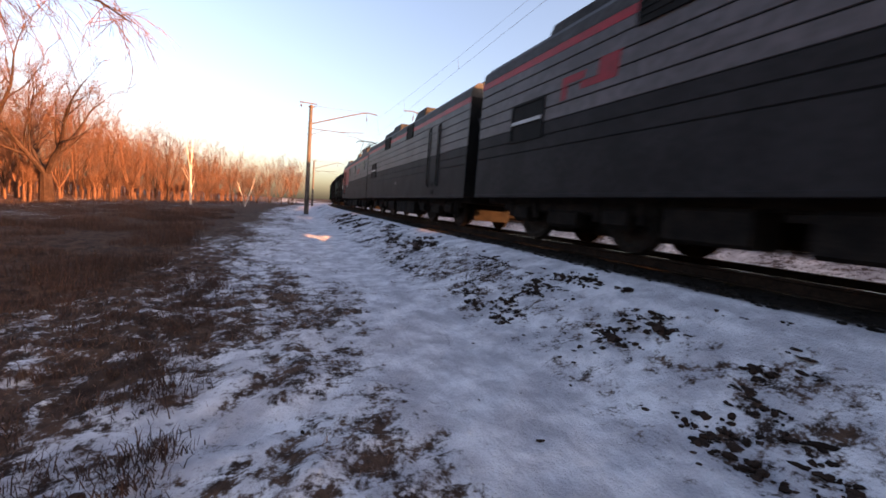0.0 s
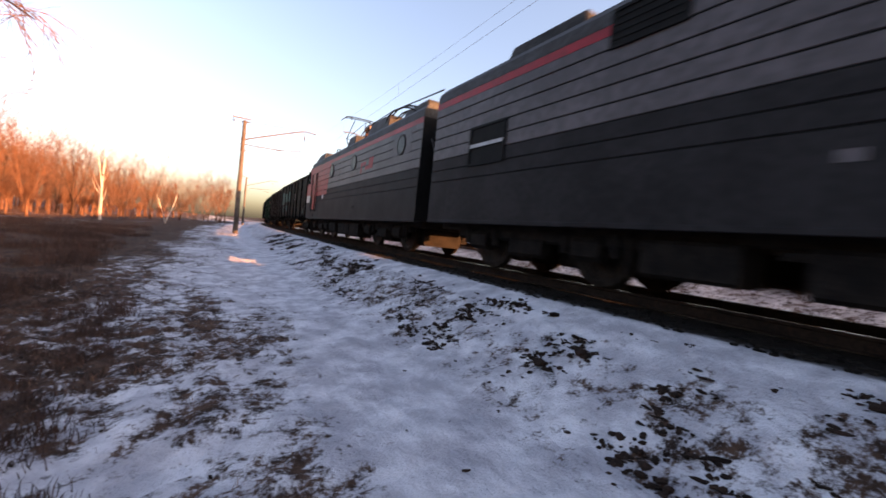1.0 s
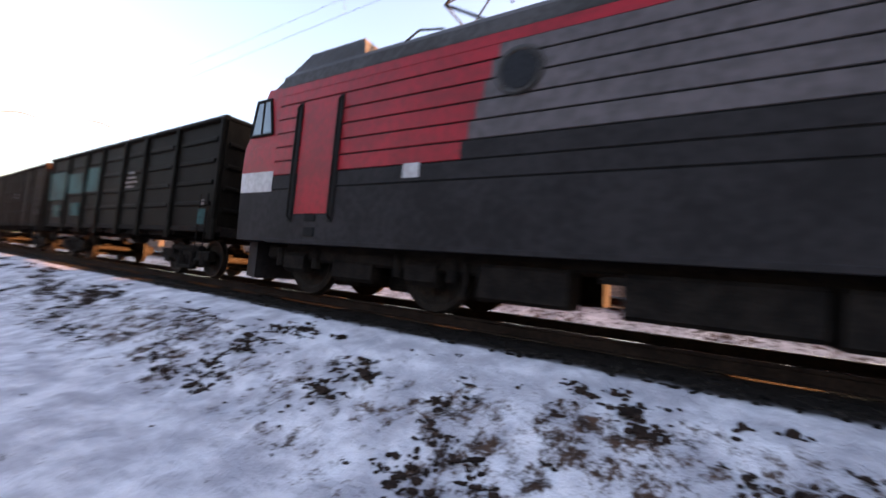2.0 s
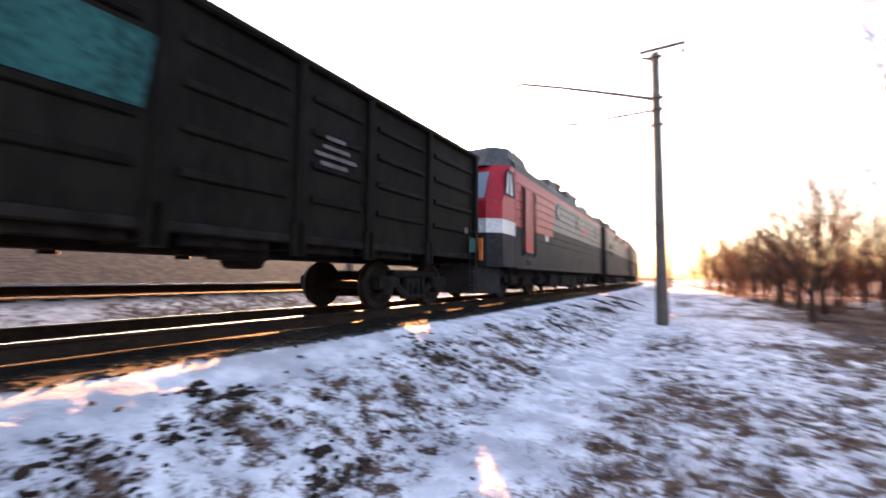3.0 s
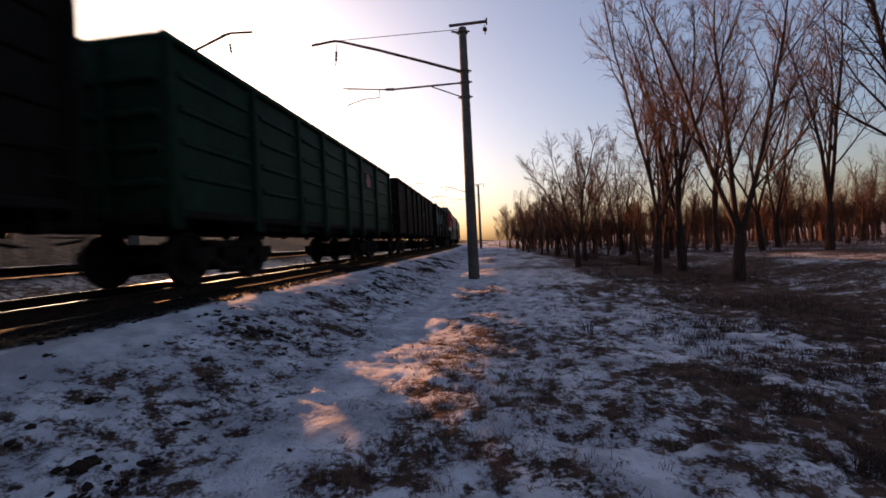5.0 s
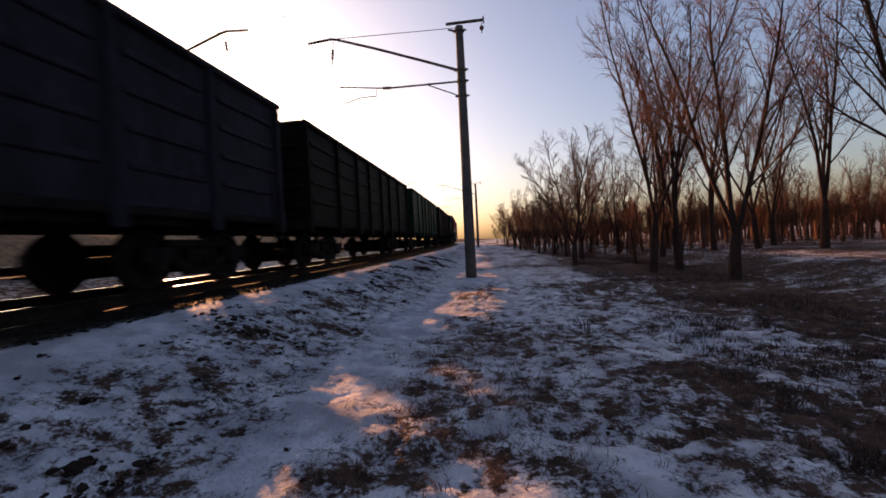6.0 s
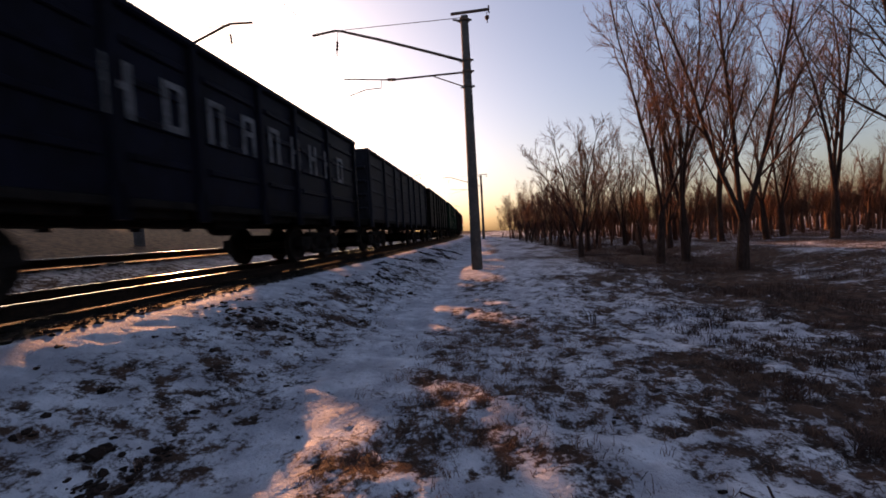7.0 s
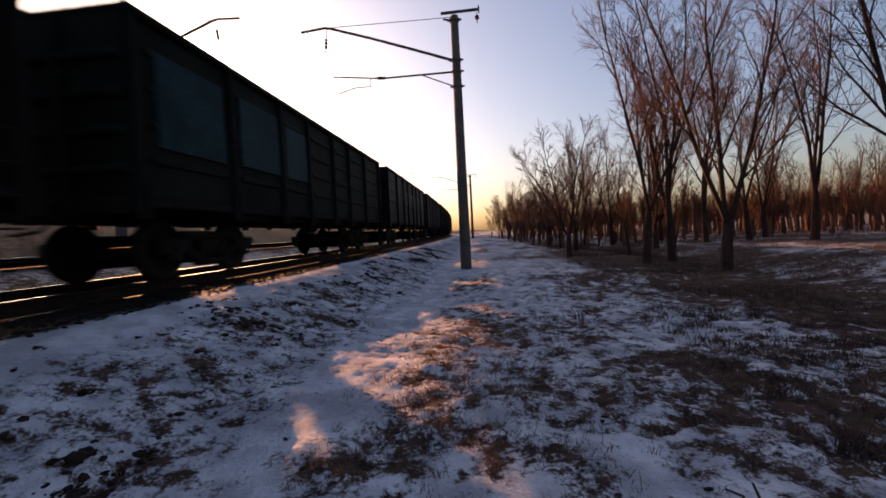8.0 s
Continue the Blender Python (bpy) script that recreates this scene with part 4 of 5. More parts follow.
SEC_C = loco_section("grey and red electric locomotive section with a rear cab", "rear", 10.35)
SEC_B = loco_section("grey middle section of the electric locomotive", "")
SEC_A = loco_section("grey leading section of the electric locomotive", "front")
for y in (1.43, 6.4, 10.1):
    porthole(SEC_C, y, 3.3)
bm = bmesh.new()
box(bm, (-1.5605, 0.72, 2.985), (-1.5563, 2.14, 3.66))
part("window_plate", bm, M_GREY_UP, SEC_C, "smooth plate round the near porthole")
side_door(SEC_C, 13.35, 14.25, M_RED, (13.3, 14.35))


def emblem(parent, y0, z0):
    """The red emblem on the side: three leaning plain shapes."""
    plate(parent, "emblem", [(y0 - 0.16, z0, y0, z0 + 0.42, -0.03), (y0 - 0.62, z0 + 0.28, y0 - 0.16, z0 + 0.42, -0.03), (y0 - 0.95, z0 + 0.1, y0 - 0.55, z0 + 0.24, 0),
                             (y0 - 1.42, z0 + 0.1, y0 - 0.95, z0 + 0.52, -0.05)], M_REDMARK, "red emblem of plain slanting blocks", -1.5575)


emblem(SEC_C, 5.45, 2.75)
emblem(SEC_A, 13.0, 2.76)
plate(SEC_C, "number_bar", [(11.55, 1.98, 11.85, 2.2, 0)], M_BAND, "small pale plate", -1.557)
plate(SEC_C, "side_plate", [(5.9, 1.38, 6.2, 1.5, 0)], M_BLACK, "small dark plate", -1.557)
plate(SEC_B, "number_bar", [(8.4, 1.58, 8.6, 1.7, 0)], M_GREY_UP, "small pale plate", -1.557)
for sec in (SEC_A, SEC_B):
    side_window(sec, 13.5, 14.75, 2.15, 3.0)
    louvre(sec, 10.1, 11.25, 3.5, 4.08, -1.575, 4)
    louvre(sec, 5.9, 6.9, 3.5, 4.08, -1.575, 4)
    for a, b, h, slope, w in ((10.0, 11.3, 0.82, 0.3, 1.1), (5.8, 7.0, 0.82, 0.3, 1.1), (12.4, 14.4, 0.85, 0.25, 0.9), (2.0, 3.6, 0.6, 0.25, 0.9)):
        roof_box(sec, a, b, h, slope, w, M_HATCH)
side_door(SEC_B, 2.55, 3.35, M_GREY_UP, (2.45, 3.45))
# roof of the rear section
roof_box(SEC_C, 4.3, 6.2, 0.98, 0.5, 1.0)
roof_box(SEC_C, 1.0, 2.6, 0.75, 0.3, 1.0)
roof_box(SEC_C, 8.5, 9.3, 0.92, 0.5, 1.0)
bm = bmesh.new()
lathe(bm, (-0.8, 6.9, 5.0), (0, 1, 0), [(0, 0.1), (0.1, 0.17), (0.5, 0.17), (0.6, 0.08)], 10)
for q in (6.95, 7.45):
    lathe(bm, (-0.8, q, 4.35), (0, 0, 1), [(0, 0.08), (0.1, 0.12), (0.25, 0.07), (0.35, 0.12), (0.6, 0.06)], 8)
part("roof_switch", bm, M_INSUL, SEC_C, "brown insulated roof switch")
bm = bmesh.new()
tube(bm, [(-0.9, 0.2, 4.85), (-0.9, 3.2, 5.05), (-0.8, 4.4, 5.2), (-0.8, 6.9, 5.15), (-0.7, 8.4, 5.1), (-0.6, 9.6, 4.75)], 0.022, sides=6)
tube(bm, [(0.4, 0.2, 4.7), (0.4, 3.2, 4.8), (0.4, 8.4, 4.75)], 0.022, sides=6)
tube(bm, [(-0.8, 11.5, 4.3), (-0.8, 11.9, 4.75), (-0.8, 12.4, 4.85), (-0.8, 12.9, 4.6)], 0.02, sides=6)
part("roof_cable", bm, M_BLACK, SEC_C)
for sec in (SEC_A, SEC_B):
    bm = bmesh.new()
    tube(bm, [(-0.9, 0.5, 4.55), (-0.9, 4.2, 4.6), (-0.8, 7.8, 4.65), (-0.8, 11.9, 4.7), (-0.9, 15.9, 4.6)], 0.022, sides=6)
    for q in (0.5, 4.2, 7.8, 11.9, 15.9):
        lathe(bm, (-0.85, q, 4.15), (0, 0, 1), [(0, 0.06), (0.1, 0.09), (0.2, 0.06), (0.3, 0.09), (0.42, 0.04)], 8)
    part("roof_cable", bm, M_BLACK, sec)
for k in range(4):
    bm = bmesh.new()
    x, z = -1.05 + k * 0.17, 4.62 + (k % 2) * 0.1
    tube(bm, [(x, 1.7, z - 0.1), (x, 2.2, z + 0.12), (x, 2.9, z + 0.3), (x, 3.8, z + 0.36), (x, 4.3, z + 0.24), (x, 4.5, z - 0.05)], 0.03, sides=6)
    part("busbar", bm, M_BLACK, SEC_C, "black arched roof busbar")
pantograph(SEC_C, 11.4, 1.9)
LOCO = ((SEC_C, -17.18), (SEC_B, -17.18 - SECTION), (SEC_A, -17.18 - 2 * SECTION))

# ---- catenary ----


def catenary_pole(x, y, side, label, base=None):
    """A tapered concrete mast with a bent bracket arm; side +1: the track lies at larger x."""
    z0 = ground_z(x, y) - 0.05 if base is None else base
    p = thing("catenary_pole", label, "pole", "catenary poles", at=pose(x, y, z0))
    s = side
    bm = bmesh.new()
    lathe(bm, (0, 0, -0.4), (0, 0, 1), [(0, 0.215), (0.45, 0.212), (9.85, 0.145), (9.87, 0.10)], 18)
    part("mast", bm, M_CONCRETE, p, "weathered tapered concrete", True)
    bm = bmesh.new()
    box(bm, (-0.95, -0.05, 9.56), (0.5, 0.05, 9.64), 0.012)
    box(bm, (-0.95, -0.09, 9.5), (-0.9, 0.09, 9.7), 0.01)
    if s < 0:
        for v in bm.verts:
            v.co.x *= -1
        bmesh.ops.reverse_faces(bm, faces=bm.faces)
    part("crossbar", bm, M_STEEL, p)
    bm = bmesh.new()
    lathe(bm, (-0.85 * s, 0, 9.5), (0, 0, -1), [(0, 0.015), (0.12, 0.015), (0.13, 0.06), (0.16, 0.09), (0.19, 0.05), (0.22, 0.09), (0.26, 0.05), (0.3, 0.02), (0.38, 0.02)], 10)
    part("insulator", bm, M_INSUL, p, "hanging brown insulator")
    bm = bmesh.new()
    tube(bm, [(0.1 * s, 0, 7.82), (1.6 * s, 0, 8.38), (3.3 * s, 0, 9.0), (4.85 * s, 0, 9.52), (5.1 * s, 0, 9.57), (6.05 * s, 0, 9.5)], 0.055, 0.045, 8)
    part("bracket_arm", bm, M_STEEL, p)
    bm = bmesh.new()
    tube(bm, [(0, 0, 9.42), (4.9 * s, 0, 9.56)], 0.012, sides=6)
    tube(bm, [(0, 0, 9.28), (0.42 * s, 0, 9.38)], 0.035, sides=6)
    part("tie_rod", bm, M_STEEL, p)
    bm = bmesh.new()
    tube(bm, [(5.0 * s, 0, 9.5), (5.04 * s, 0, 9.15)], 0.012, sides=6)
    lathe(bm, (5.04 * s, 0, 9.16), (0.1 * s, 0, -1), [(0, 0.02), (0.05, 0.06), (0.12, 0.03), (0.18, 0.06), (0.26, 0.03), (0.32, 0.06), (0.4, 0.02), (0.6, 0.012)], 8)
    part("hanger", bm, M_INSUL, p, "hanging insulator string")
    bm = bmesh.new()
    tube(bm, [(0.12 * s, 0, 7.40), (2.75 * s, 0, 7.42)], 0.035, sides=6)
    tube(bm, [(3.15 * s, 0, 7.45), (4.85 * s, 0, 7.66)], 0.026, sides=6)
    tube(bm, [(0.12 * s, 0, 6.86), (1.3 * s, 0, 7.38)], 0.022, sides=6)
    tube(bm, [(3.35 * s, 0, 7.44), (3.37 * s, 0, 7.16), (4.0 * s, 0, 7.16), (4.7 * s, 0, 6.98)], 0.018, sides=6)
    part("lower_arm", bm, M_STEEL, p)
    bm = bmesh.new()
    lathe(bm, (2.75 * s, 0, 7.42), (s, 0, 0.08), [(0, 0.03), (0.06, 0.07), (0.12, 0.04), (0.18, 0.075), (0.24, 0.04), (0.3, 0.07), (0.36, 0.03), (0.42, 0.03)], 10)
    part("arm_insulator", bm, M_INSUL, p, "brown porcelain rod insulator")
    for z in (6.84, 7.40, 7.82, 9.3):
        bm = bmesh.new()
        lathe(bm, (0, 0, z - 0.04), (0, 0, 1), [(0, 0.195), (0.08, 0.19)], 12)
        box(bm, (-0.27, -0.03, z - 0.02), (0.27, 0.03, z + 0.03))
        part("clamp", bm, M_STEEL, p)
    return p


POLE_OFF = -5.28
POLES = [(-15.7, 0.14), (40.2, 0.5), (-64.5, 0.75), (95.0, 0.5)]
for y, b in POLES:
    catenary_pole(line_x(y, POLE_OFF), y, 1, "weathered concrete catenary pole with a bent steel bracket", b)
for y, b in POLES:
    catenary_pole(line_x(y, SPACING - POLE_OFF), y, -1, "concrete catenary pole beyond the second track", b + 0.85)


def wire(name, pts, r, label, material=None):
    bm = bmesh.new()
    tube(bm, pts, r, sides=5)
    return tagged(new(name, mesh_of(name, bm, material or M_COPPER)), label, "wire", "overhead wires")


SPANS = (-120.0, -64.5, -15.7, 40.2, 95.0, 150.0)
for axis, word in ((0.0, "above the train"), (SPACING, "above the second track")):
    con, mes = [], []
    for a, b in zip(SPANS, SPANS[1:]):
        for k in range(12):
            f = k / 12
            y = a + (b - a) * f
            con.append((line_x(y, axis) + 0.25 * math.cos(math.pi * f) * (1 if SPANS.index(a) % 2 else -1), y, RAIL + 6.5))
            mes.append((line_x(y, axis), y, RAIL + 8.1 - 1.15 * 4 * f * (1 - f)))
    wire("contact_wire", con, 0.0045, "copper contact wire hung " + word)
    wire("carrier_wire", mes, 0.004, "sagging carrier wire " + word)
    bm = bmesh.new()
    for (x0, y0, z0), (x1, y1, z1) in list(zip(con, mes))[1::2]:
        tube(bm, [(x0, y0, z0), (x1, y1, z1)], 0.004, sides=4)
    tagged(new("dropper_wires", mesh_of("dropper_wires", bm, M_COPPER)), "thin droppers between carrier and contact wire", "wire", kind="stuff")

# ---- trees ----


class Wood:
    """Gathers tapered bars into one mesh."""

    def __init__(self):
        self.v, self.f = [], []

    def bar(self, pts, r0, r1, sides):
        n = len(self.v)
        for i, p in enumerate(pts):
            d = (pts[min(i + 1, len(pts) - 1)] - pts[max(i - 1, 0)]).normalized()
            s = d.cross(Vector((0.3, 0.9, 0.2))).normalized()
            t = d.cross(s)
            r = r0 + (r1 - r0) * i / (len(pts) - 1)
            for k in range(sides):
                a = 2 * math.pi * k / sides
                self.v.append(tuple(p + (s * math.cos(a) + t * math.sin(a)) * r))
        for i in range(len(pts) - 1):
            for k in range(sides):
                j = (k + 1) % sides
                a, b = n + i * sides, n + (i + 1) * sides
                self.f.append((a + k, a + j, b + j, b + k))

    def leaf(self, p, size, rnd):
        n = len(self.v)
        d = Vector((rnd.uniform(-1, 1), rnd.uniform(-1, 1), rnd.uniform(-1.2, 0.2))).normalized()
        s = d.cross(Vector((rnd.uniform(-1, 1), rnd.uniform(-1, 1), 0.4))).normalized()
        for q in (p, p + d * size * 0.5 + s * size * 0.28, p + d * size, p + d * size * 0.5 - s * size * 0.28):
            self.v.append(tuple(q))
        self.f.append((n, n + 1, n + 2, n + 3))

    def mesh(self, name, material):
        me = bpy.data.meshes.new(name)
        me.from_pydata(self.v, [], self.f)
        me.materials.append(material)
        return me


def path_of(start, d, length, rnd, segs, up, wob):
    pts, p, d = [start.copy()], start.copy(), d.normalized()
    for _ in range(segs):
        d = (d + Vector((rnd.uniform(-wob, wob), rnd.uniform(-wob, wob), rnd.uniform(-wob, wob) + up))).normalized()
        p = p + d * (length / segs)
        pts.append(p)
    return pts, d


def along(pts, f):
    i = min(int(f * (len(pts) - 1)), len(pts) - 2)
    g = f * (len(pts) - 1) - i
    return pts[i].lerp(pts[i + 1], g), (pts[i + 1] - pts[i]).normalized()


def side_way(d, rnd, spread):
    a = rnd.uniform(0, 2 * math.pi)
    s = d.cross(Vector((0.31, 0.87, 0.21))).normalized()
    t = d.cross(s)
    return (d * math.cos(spread) + (s * math.cos(a) + t * math.sin(a)) * math.sin(spread)).normalized()


def tree_meshes(seed, height, stems, radius, lean=0.22, limbs=9, twigs=8, fine=6, fork=0.8, leaves=0, droop=0.0, bark=None, twig=None, reach=0.34, wob=0.07):
    """A bare tree: stems that fork low, limbs, twigs and fine twigs."""
    rnd = random.Random(seed)
    trunk, crown, leaf = Wood(), Wood(), Wood()
    base, d0 = path_of(Vector((0, 0, -0.25)), Vector((rnd.uniform(-0.08, 0.08), rnd.uniform(-0.08, 0.08), 1)), fork + 0.25, rnd, 3, 0, 0.05)
    trunk.bar(base, radius * 1.35, radius * 0.95, 9)
    for k in range(stems):
        a = 2 * math.pi * (k + rnd.uniform(-0.25, 0.25)) / stems
        way = Vector((math.cos(a) * lean * rnd.uniform(0.6, 1.5), math.sin(a) * lean * rnd.uniform(0.6, 1.5), 1))
        length = (height - fork) * rnd.uniform(0.8, 1.05)
        pts, _ = path_of(base[-1] - Vector((0, 0, 0.12)), way, length, rnd, 11, 0.045, wob)
        r = radius * 1.05 / math.sqrt(stems) * rnd.uniform(0.85, 1.1)
        trunk.bar(pts, r, 0.010, 7)
        for i in range(limbs):
            f = 0.16 + 0.82 * (i + rnd.random()) / limbs
            p, d = along(pts, f)
            w = side_way(d, rnd, rnd.uniform(0.35, 0.75))
            w.z += 0.15
            ll = (height * reach) * (1.12 - f * 0.75) * rnd.uniform(0.6, 1.25)
            lp, ld = path_of(p, w, ll, rnd, 7, 0.08 - droop, 0.06 + wob)
            lr = r * (1 - f) * 0.42 + 0.009
            trunk.bar(lp, lr, 0.006, 5)
            for j in range(twigs):
                g = 0.12 + 0.86 * (j + rnd.random()) / twigs
                q, e = along(lp, g)
                tl = ll * 0.5 * (1.15 - g * 0.6) * rnd.uniform(0.5, 1.2)
                tp, _ = path_of(q, side_way(e, rnd, rnd.uniform(0.4, 0.9)), tl, rnd, 4, 0.05 - droop * 1.5, 0.16)
                crown.bar(tp, lr * 0.25 + 0.005, 0.004, 3)
                for m in range(fine):
                    q2, e2 = along(tp, 0.15 + 0.83 * (m + rnd.random()) / fine)
                    fp, _ = path_of(q2, side_way(e2, rnd, rnd.uniform(0.35, 0.85)), tl * rnd.uniform(0.3, 0.65), rnd, 2, 0.03 - droop * 2, 0.2)
                    crown.bar(fp, 0.0055, 0.003, 3)
                    if rnd.random() < leaves:
                        leaf.leaf(fp[-1], rnd.uniform(0.05, 0.1), rnd)
    out = [("trunk", trunk.mesh("trunk", bark or M_BARK)), ("crown", crown.mesh("crown", twig or M_TWIG))]
    if leaf.v:
        out.append(("leaves", leaf.mesh("leaves", M_LEAF)))
    return out


def plant(meshes, x, y, turn, scale, label, group="roadside trees", name="tree", sink=0.0):
    t = thing(name, label, "tree", group, at=pose(x, y, ground_z(x, y) - 0.05 - sink, 0, 0, turn) @ Matrix.Scale(scale, 4))
    for n, me in meshes:
        part(n, me, None, t)
    return t


TREES = [tree_meshes(11, 9.5, 3, 0.12, 0.34, limbs=11, twigs=8, fine=6, fork=1.4, reach=0.32), tree_meshes(12, 9.0, 2, 0.12, 0.2, limbs=12, fork=1.6, reach=0.3), tree_meshes(13, 10.5, 4, 0.14, 0.3, limbs=10, fine=6, fork=1.8, reach=0.32),
         tree_meshes(14, 6.0, 4, 0.11, 0.5, wob=0.12, limbs=10, twigs=9, fine=7, fork=1.1, reach=0.40, droop=0.02), tree_meshes(15, 9.0, 2, 0.10, 0.22, limbs=12, fork=1.5, leaves=0.10)]
FORKED = tree_meshes(31, 11.6, 3, 0.15, 0.2, limbs=14, twigs=9, fine=8, fork=1.6, reach=0.27)
FANNED = tree_meshes(32, 12.0, 3, 0.14, 0.17, limbs=14, twigs=8, fine=7, fork=2.2, reach=0.28)
CURVED = tree_meshes(36, 11.4, 3, 0.13, 0.3, limbs=13, twigs=9, fine=8, fork=2.2, reach=0.32, droop=0.015)
T_OLD = "bare deciduous tree with forked stems on snowy grass"
plant(FORKED, -7.6, -14.6, 20, 1.0, "bare tree forking low into thick rising stems")
plant(FANNED, -7.25, -17.9, 80, 1.0, "tall bare tree with a fan of rising limbs")
plant(CURVED, -6.15, -17.6, 150, 1.0, "bare tree with long limbs reaching over the path")
plant(TREES[3], -3.85, -22.0, 130, 1.08, "small bare tree with a spreading crown")
plant(TREES[4], -6.9, -22.0, 40, 0.6, "young bare tree keeping a few red leaves")
plant(TREES[4], -8.6, -21.0, 160, 0.55, "young bare tree keeping a few red leaves")
plant(FORKED, -11.9, -13.2, 215, 1.1, "tall bare tree leaning at the edge of the clearing")
plant(FANNED, -15.8, -22.5, 10, 1.1, T_OLD)
plant(CURVED, -14.6, -25.5, 250, 1.0, T_OLD)
plant(TREES[1], -12.2, -25.5, 60, 1.2, T_OLD)
plant(TREES[0], -9.3, -25.0, 300, 1.05, T_OLD)
rnd = random.Random(77)
SPOTS = [(-5.4, -28.0), (-4.6, -36), (-3.0, -48), (-5.5, -41), (-2.2, -64), (-23.0, -17.0), (-11.5, -30), (-21, -21), (-17.5, -29), (-9.0, -33), (-13, -36), (-5.2, -33), (-3.6, -39), (-4.8, -45), (-2.6, -52), (-3.5, -60), (-8, -38), (-10.5, -46),
         (-25, -26), (-7.5, -54), (-21, -34), (-1.5, -70), (-4, -80), (0.5, -92)]
for k, (x, y) in enumerate(SPOTS):
    small = x > -6 and y < -30
    plant(TREES[3] if small else TREES[(k * 7 + 1) % 5 if k % 3 else k % 3], x, y, rnd.uniform(0, 360), rnd.uniform(0.75, 1.05) if small else rnd.uniform(0.8, 1.05), "small bare tree at the edge of the wood" if small else T_OLD)

# trees on the other side of the view: an old tree with hanging twigs, birch, lit wood
OLD = tree_meshes(21, 9.5, 4, 0.30, 0.75, wob=0.17, limbs=10, twigs=10, fine=7, fork=1.8, droop=0.03, reach=0.38)
plant(OLD, -17.2, 30.5, 10, 1.2, "large old bare tree lit by evening sun", "field trees")
plant(OLD, -17.5, 42.0, 150, 1.3, "large old bare tree lit by evening sun", "field trees")
plant(OLD, -15.5, 21.0, 250, 1.0, "large old bare tree lit by evening sun", "field trees")
WEEPING = tree_meshes(23, 10.5, 3, 0.22, 0.3, limbs=11, twigs=10, fine=7, fork=2.4, droop=0.085)
WILLOW = plant(WEEPING, -12.4, 11.4, 0, 1.0, "bare tree with long hanging twigs", "field trees")


def hanging_limb(parent, seed):
    """A long side limb whose twigs hang down."""
    rnd = random.Random(seed)
    limb, twigs = Wood(), Wood()
    pts = [Vector(p) for p in ((0.1, 0, 3.4), (2.2, 0.2, 5.6), (4.2, 0.4, 5.8), (5.6, 0.3, 5.75), (6.6, 0.5, 5.55), (7.4, 0.3, 5.8), (8.3, 0.2, 5.75), (8.9, 0.1, 5.4))]
    limb.bar(pts, 0.10, 0.014, 6)
    for j in range(46):
        q, e = along(pts, 0.5 + 0.49 * (j + rnd.random()) / 46)
        tp, _ = path_of(q, Vector((rnd.uniform(-0.5, 0.9), rnd.uniform(-0.8, 0.8), rnd.uniform(-0.3, 0.5))), rnd.uniform(0.7, 1.5), rnd, 6, -0.17, 0.16)
        twigs.bar(tp, 0.010, 0.004, 3)
        for m in range(8):
            q2, e2 = along(tp, 0.1 + 0.88 * (m + rnd.random()) / 8)
            fp, _ = path_of(q2, side_way(e2, rnd, rnd.uniform(0.3, 0.8)), rnd.uniform(0.2, 0.55), rnd, 3, -0.14, 0.15)
            twigs.bar(fp, 0.0065, 0.003, 3)
    part("limb", limb.mesh("limb", M_BARK), None, parent)
    part("hanging_crown", twigs.mesh("hanging_crown", M_TWIG), None, parent)


hanging_limb(WILLOW, 3)
BIRCH = tree_meshes(24, 10.5, 2, 0.15, 0.13, limbs=12, twigs=6, fine=4, fork=0.35, droop=0.02, bark=M_BIRCH, reach=0.2)
plant(BIRCH, -11.2, 62.0, 95, 1.0, "white-barked birch with two stems", "field trees", "birch")
FALLEN = tree_meshes(25, 5.0, 2, 0.11, 0.5, limbs=4, twigs=3, fine=2, fork=0.3, bark=M_BIRCH)
t = plant(FALLEN, -5.0, 64.0, 30, 0.9, "leaning pale broken birch stems", "field trees", "birch")
for k, (x, y) in enumerate([(-19, 43), (-24, 50), (-17.5, 55), (-22, 63), (-15.5, 70), (-19, 78), (-12.5, 82), (-27, 40), (-30, 58), (-9.5, 92), (-14, 96), (-5.5, 104), (-20, 90), (-33, 47), (-26, 72)]):
    plant(TREES[(k * 3) % 5], x, y, rnd.uniform(0, 360), rnd.uniform(0.85, 1.15), "bare tree of the sunlit wood edge", "field trees")


